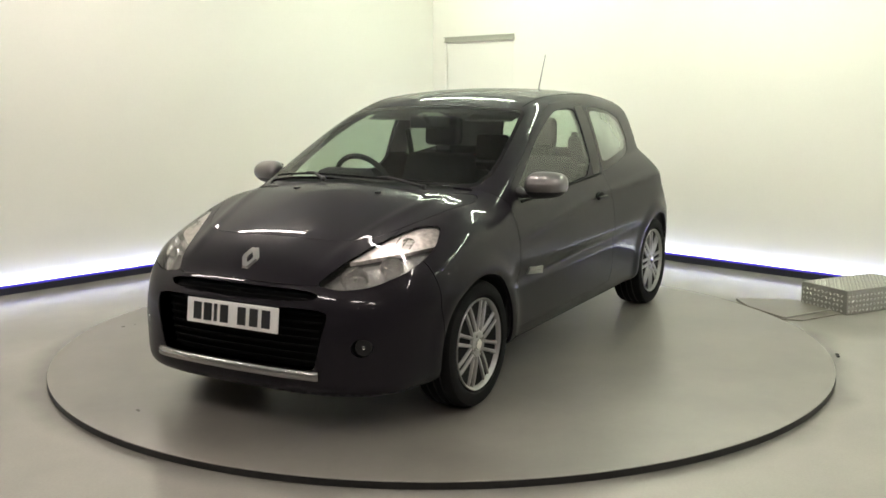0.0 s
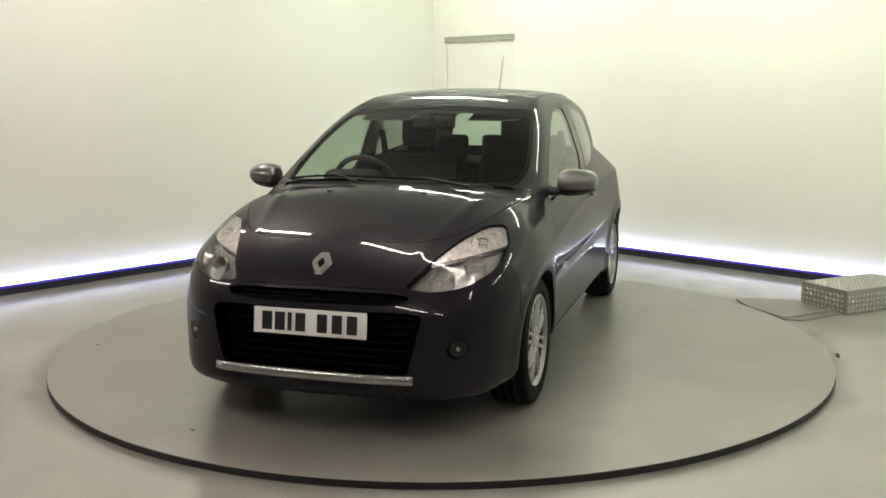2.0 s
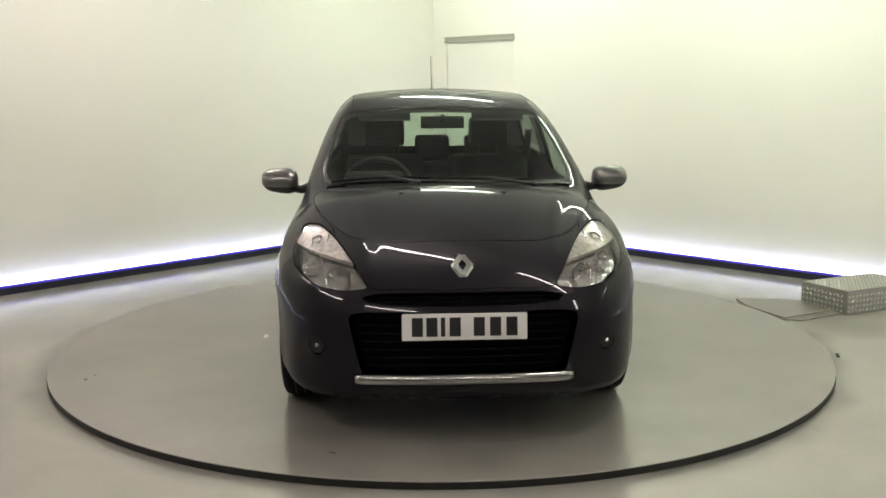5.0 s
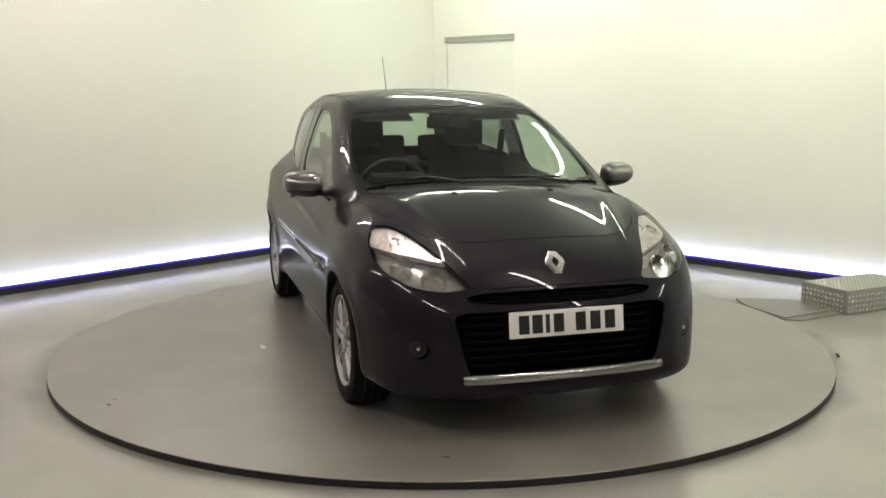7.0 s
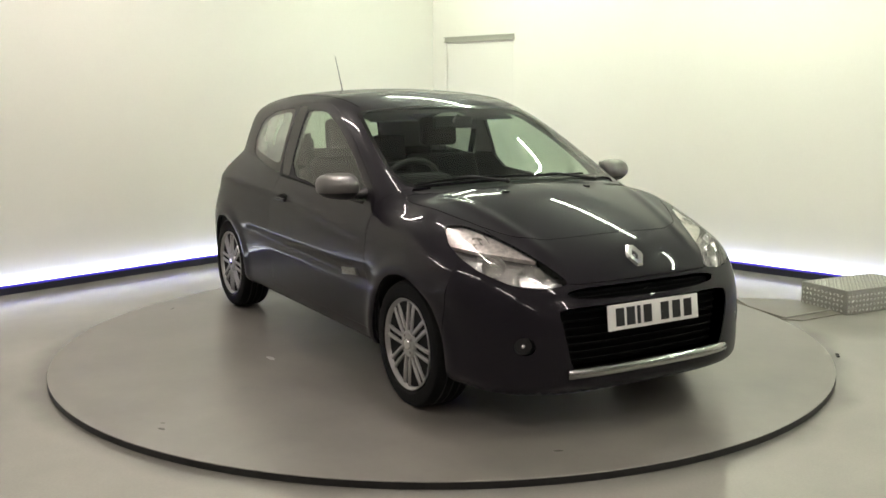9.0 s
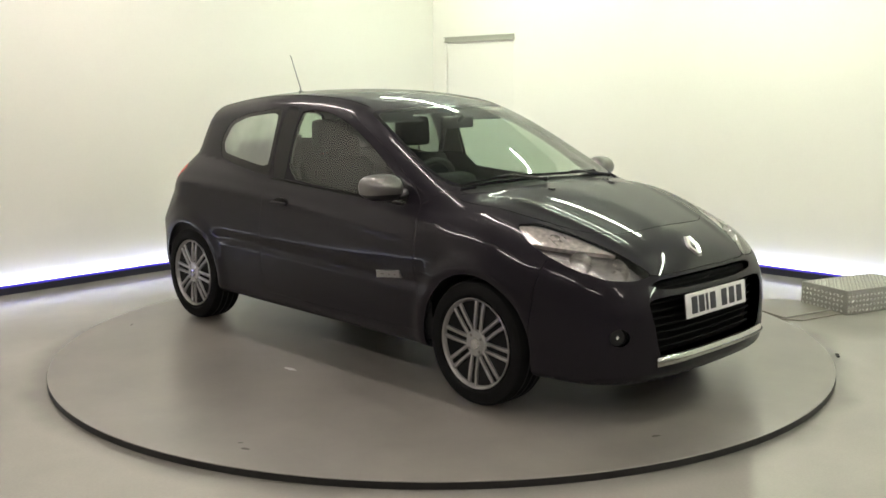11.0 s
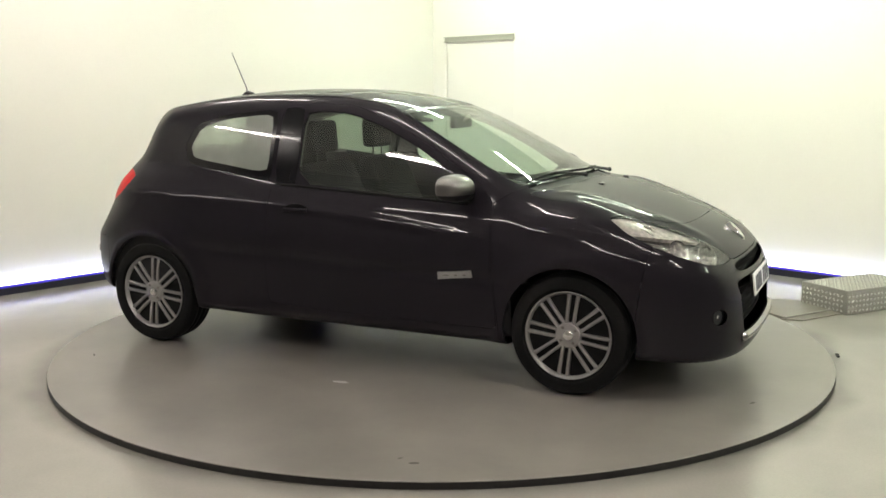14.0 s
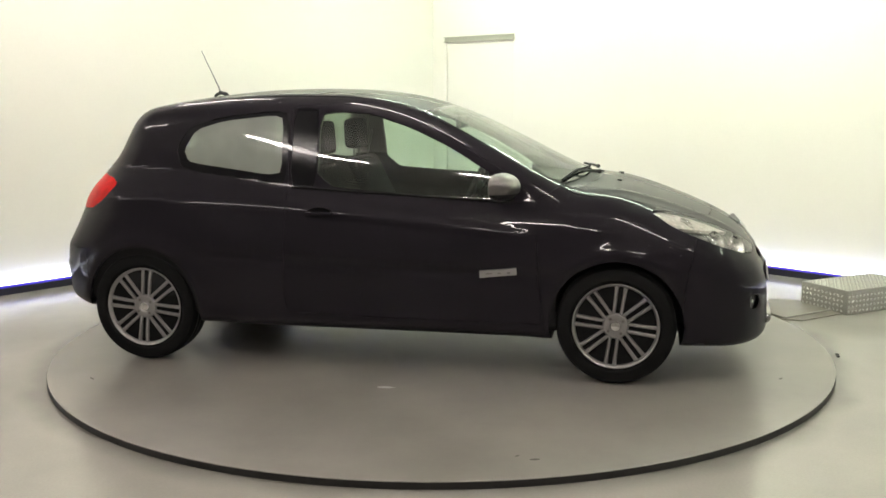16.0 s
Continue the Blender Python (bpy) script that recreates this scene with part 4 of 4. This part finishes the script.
    upper = bm.copy()
    bmesh.ops.bisect_plane(upper, geom=upper.verts[:] + upper.edges[:] + upper.faces[:], plane_co=(0, 0, 0.972), plane_no=(0, 0, -1), clear_outer=True)
    bmesh.ops.bisect_plane(bm, geom=bm.verts[:] + bm.edges[:] + bm.faces[:], plane_co=(0, 0, 0.971), plane_no=(0, 0, 1), clear_outer=True)
    mir = part("door_mirror", upper, M_SILVER, car, "satin grey mirror cap on a black foot", sharp=50)
    bmesh.ops.scale(bm, vec=(0.97, 0.97, 1), space=Matrix.Translation((-0.715, -sy * 0.895, 0)), verts=bm.verts)
    part("lower_case", bm, M_PLASTIC, mir, "black lower mirror case", sharp=50)
    foot = tube([(0.73, sy * 0.73, 0.965), (0.735, sy * 0.78, 0.955), (0.725, sy * 0.85, 0.962)], [0.045, 0.032, 0.026], 12, flat=0.7)
    part("foot", foot, M_PLASTIC, mir, sharp=50)
    part("mirror_glass", box_bm(0.004, 0.15, 0.10, (0.682, sy * 0.895, 1.004), 0.0015), M_CHROME, mir)

    # door handle over a flat dark oval, coloured as the shade of its recess
    hp = onto_skin(np.array([(-0.255, sy * 0.83, 0.842)]))[0]
    bm = lathe([(0.0, 0.004), (0.030, 0.004), (0.036, 0.001), (0.036, -0.012), (0.0, -0.012)], 28)
    bmesh.ops.scale(bm, vec=(2.0, sy, 0.95), verts=bm.verts)
    bmesh.ops.recalc_face_normals(bm, faces=bm.faces)
    hm = Matrix.Translation(hp) @ pose(0, 0, 0, sy * -8, 0, 0)
    bmesh.ops.transform(bm, matrix=hm @ Matrix.Translation((0, -sy * 0.004, 0)), verts=bm.verts)
    rec = part("handle_shade", bm, M_GRILLE, d, "flat dark oval for the shade in the handle recess", sharp=50)
    bm = box_bm(0.15, 0.020, 0.020, (0, 0, 0), 0.009, 4)
    bmesh.ops.transform(bm, matrix=hm @ Matrix.Translation((0.0, sy * 0.014, 0.004)), verts=bm.verts)
    part("handle", bm, M_PAINT, d, "body-coloured pull handle", sharp=50)

    # silver badge strip low on the door
    st = np.array([(0.597 + 0.19 * i / 12, sy * 0.82, 0.527 + 0.002 * i) for i in range(13)])
    vs = []
    bm = bmesh.new()
    for i in range(13):
        row = onto_skin(np.array([(st[i, 0], st[i, 1], st[i, 2] + dz) for dz in (0.0, 0.0, 0.021, 0.042, 0.042)]), 0.0, 5)
        nn = skin_normal(row)
        row = row + nn * np.array([0.0, 0.008, 0.010, 0.008, 0.0])[:, None]
        vs.append([bm.verts.new(q) for q in row])
    for a, b in zip(vs, vs[1:]):
        for k in range(4):
            bm.faces.new((a[k], b[k], b[k + 1], a[k + 1]))
    bm.faces.new(vs[0])
    bm.faces.new(vs[-1][::-1])
    bmesh.ops.recalc_face_normals(bm, faces=bm.faces)
    strip = part("badge_strip", bm, M_STRIP, d, "satin silver badge strip", sharp=40)
    for i0, i1 in ((2, 5), (6, 8), (9, 11)):
        row = onto_skin(np.array([(st[i, 0], st[i, 1], st[i, 2] + 0.021) for i in range(i0, i1)]), 0.0, 5)
        row = row + skin_normal(row) * 0.0055
        part("bar", tube([tuple(q) for q in row], 0.006, 6, flat=1.0), M_SILVER, strip)

    # black rubber at the foot of the door glass, and the roof drip line
    zs = np.linspace(-0.43, 0.74, 28)
    pts = onto_skin(np.array([(x, sy * 0.76, 0.975 - 0.055 * (x + 0.43)) for x in zs]), 0.0, 5)
    part("window_seal", tube([tuple(q) for q in pts], 0.007, 6), M_RUBBER, d, sharp=60)
    ditch = np.array([(x, sy * 0.525, 1.44) for x in np.linspace(0.22, -1.30, 40)])
    ditch = onto_skin(ditch, -0.0015, 6)
    part("roof_ditch", tube([tuple(q) for q in ditch], 0.0042, 6), M_RUBBER, car, "thin black roof ditch trim", sharp=60)
    # arch liners and wheels
    for ax in (AXLE, -AXLE):
        r = ARCH + 0.004
        bm = bmesh.new()
        rows = []
        for k in range(33):
            a = radians(-9 + (198 if ax > 0 else 186) * k / 32)
            c, s_ = math.cos(a), math.sin(a)
            e = onto_skin(np.array([(ax + r * c, sy * 0.84, WHEEL_Z + r * s_)]))[0]
            out_y = abs(e[1]) - 0.004 if WHEEL_Z + r * s_ > 0.22 else 0.79
            rows.append([bm.verts.new((ax + (r + dr) * c, sy * y, WHEEL_Z + (r + dr) * s_)) for y, dr in ((out_y, 0.0), (out_y - 0.02, 0.001), (out_y - 0.03, 0.02), (0.50, 0.02), (0.46, -0.10), (0.46, -0.20))])
        for a, b in zip(rows, rows[1:]):
            for k in range(5):
                bm.faces.new((a[k], a[k + 1], b[k + 1], b[k]))
        part("arch_liner", bm, M_PLASTIC, car, "black wheel arch liner", sharp=50)


def wheel_thing():
    """Twin-spoke alloy wheel and tyre, outer face towards -y, centred on the hub."""
    tyre = []
    for r, y in [(0.212, 0.07), (0.235, 0.098), (0.27, 0.102), (0.290, 0.092), (0.300, 0.07), (0.301, 0.0), (0.300, -0.07), (0.290, -0.092), (0.27, -0.102), (0.235, -0.098), (0.212, -0.075)]:
        tyre.append((r, y))
    w = part("wheel", lathe(tyre, 64), M_RUBBER, car, "silver twin-spoke alloy wheel with a black tyre", sharp=35)
    for y in (-0.04, 0.0, 0.04):
        part("tread_groove", lathe([(0.3005, y - 0.004), (0.3022, y - 0.004), (0.3022, y + 0.004), (0.3005, y + 0.004)], 64, close=True), M_PLASTIC, w)
    part("rim", lathe([(0.216, -0.086), (0.219, -0.092), (0.216, -0.096), (0.209, -0.091), (0.204, -0.080), (0.193, -0.05), (0.185, 0.06), (0.180, 0.06), (0.188, -0.04), (0.19, -0.06)], 64, close=True), M_ALLOY, w, sharp=40)
    for i in range(8):
        for off in (-0.0205, 0.0205):
            a = 2 * math.pi * (i - 0.156) / 8
            bm = bmesh.new()
            rows = []
            for r, wd, y, o in ((0.045, 0.0082, -0.082, 0.85), (0.09, 0.0082, -0.087, 0.93), (0.15, 0.0086, -0.087, 1.0), (0.207, 0.0105, -0.083, 1.10)):
                o *= off
                ring = []
                for tx, ty in ((-wd, 0.022), (-wd, 0.004), (-wd * 0.6, 0.0), (wd * 0.6, 0.0), (wd, 0.004), (wd, 0.022)):
                    q = Vector((r, y + ty, o + tx))
                    ring.append(bm.verts.new((q.x * math.cos(a) - q.z * math.sin(a), q.y, q.x * math.sin(a) + q.z * math.cos(a))))
                rows.append(ring)
            for p, q in zip(rows, rows[1:]):
                for k in range(6):
                    bm.faces.new((p[k], p[(k + 1) % 6], q[(k + 1) % 6], q[k]))
            bm.faces.new(rows[0])
            bm.faces.new(rows[-1][::-1])
            bmesh.ops.recalc_face_normals(bm, faces=bm.faces)
            part("spoke", bm, M_ALLOY, w, sharp=45)
    hub = part("hub", lathe([(0.0, -0.088), (0.026, -0.090), (0.029, -0.086), (0.033, -0.089), (0.058, -0.087), (0.066, -0.078), (0.066, -0.05), (0.0, -0.05)], 32), M_ALLOY, w, sharp=35)
    part("centre_cap", lathe([(0.0, -0.0935), (0.022, -0.0925), (0.025, -0.089), (0.0, -0.088)], 24), M_CHROME, w, sharp=35)
    for i in range(4):
        a = 2 * math.pi * (i + 0.4) / 4
        bm = lathe([(0.0, -0.0905), (0.007, -0.0905), (0.008, -0.088), (0.008, -0.084)], 12)
        bmesh.ops.translate(bm, vec=(0.045 * math.cos(a), 0, 0.045 * math.sin(a)), verts=bm.verts)
        part("wheel_bolt", bm, M_DISCMETAL, w)
    part("brake_disc", lathe([(0.06, -0.02), (0.128, -0.02), (0.130, -0.018), (0.130, -0.002), (0.06, 0.0)], 40), M_DISCMETAL, w, "grey steel brake disc", sharp=35)
    bm = box_bm(0.05, 0.06, 0.10, (-0.118, -0.01, 0.02), 0.012, 2)
    part("brake_caliper", bm, M_DISCMETAL, w, sharp=40)
    part("barrel", lathe([(0.0, 0.02), (0.15, 0.02), (0.186, 0.055), (0.186, 0.06), (0.0, 0.06)], 40), M_PLASTIC, w, "dark inner side of the wheel", sharp=40)
    return w


base = wheel_thing()
base.matrix_basis = pose(AXLE, -0.722, 0.301)
copy_thing(base, pose(-AXLE, -0.722, 0.301, 0, -1, 0))
copy_thing(base, pose(AXLE, 0.722, 0.301, 0, 11, 180))
copy_thing(base, pose(-AXLE, 0.722, 0.301, 0, -9, 180))

# ---- roof aerial, wipers, washer jets ----
aerial = part("aerial", tube([(-1.150, 0, 1.468), (-1.158, 0, 1.50), (-1.262, 0, 1.72)], [0.006, 0.0038, 0.0024], 8), M_AERIAL, car, "thin grey roof aerial on a black foot", sharp=40)
part("base", tube([(-1.085, 0, 1.440), (-1.11, 0, 1.459), (-1.15, 0, 1.468), (-1.185, 0, 1.448)], [0.008, 0.016, 0.018, 0.012], 10, flat=0.7), M_PLASTIC, aerial, sharp=50)


def wiper(x0, y0, pts):
    p = onto_skin(np.array(pts), 0.012, 5)
    arm = [tuple(onto_skin(np.array([(x0, y0, 1.0)]), 0.018, 5)[0])] + [tuple(q + np.array([0, 0, 0.006])) for q in p[3:5]]
    w = part("wiper", tube(arm, [0.009, 0.007, 0.005], 8), M_PLASTIC, car, "black windscreen wiper", sharp=50)
    part("blade", tube([tuple(q) for q in p], 0.0075, 6, flat=0.8), M_RUBBER, w, sharp=50)
    bm = bmesh.new()
    bmesh.ops.create_uvsphere(bm, u_segments=12, v_segments=8, radius=0.013)
    bmesh.ops.translate(bm, vec=arm[0], verts=bm.verts)
    part("pivot", bm, M_PLASTIC, w, smooth=True)


def on_glass(y, x):
    return (x, y, float(TOPZ(x) - CROWN(x) * y * y))


wiper(1.13, 0.42, [on_glass(0.40 - 0.56 * k / 8, 1.045 + 0.035 * math.sin(math.pi * k / 8) + 0.03 * k / 8) for k in range(9)])
wiper(1.16, -0.16, [on_glass(-0.14 - 0.46 * k / 8, 1.075 - 0.085 * k / 8) for k in range(9)])
for y in (-0.25, 0.25):
    q = onto_skin(np.array([(1.28, y, 1.0)]), 0.002, 5)[0]
    part("washer_jet", box_bm(0.03, 0.022, 0.012, tuple(q), 0.004), M_PLASTIC, bonnet, sharp=40)
for sy in (1, -1):
    q = onto_skin(np.array([(-1.80, sy * 0.70, 0.52)]), 0.0, 6)[0]
    nq = skin_normal(q[None])[0]
    bm = lathe([(0.0, 0.0), (0.015, 0.0), (0.019, 0.003), (0.023, 0.0), (0.023, -0.008)], 20, "Z")
    bmesh.ops.transform(bm, matrix=look(tuple(q + 0.002 * nq), tuple(q - nq)), verts=bm.verts)
    part("rear_fog_ring", bm, M_SILVER, car, "round silver ring on the rear bumper", sharp=40)


def motions():
    turn = [(0, -120.06), (0.2, -119.5), (0.5, -117.85), (1, -114.62), (1.5, -111.2)]
    turn += [(t, -107.76 + 6.862 * (t - 2)) for t in (2, 3, 4, 5, 6, 7, 8, 9, 10, 11, 12, 13, 14, 15, 16)]
    walk(table, [(t, pose(0, 0, 0, 0, 0, a)) for t, a in turn])
    walk(car, [(t, pose(0, 0, 0, 0, 0, a) @ pose(-0.2276, 0.0053, 0)) for t, a in turn])


motions()
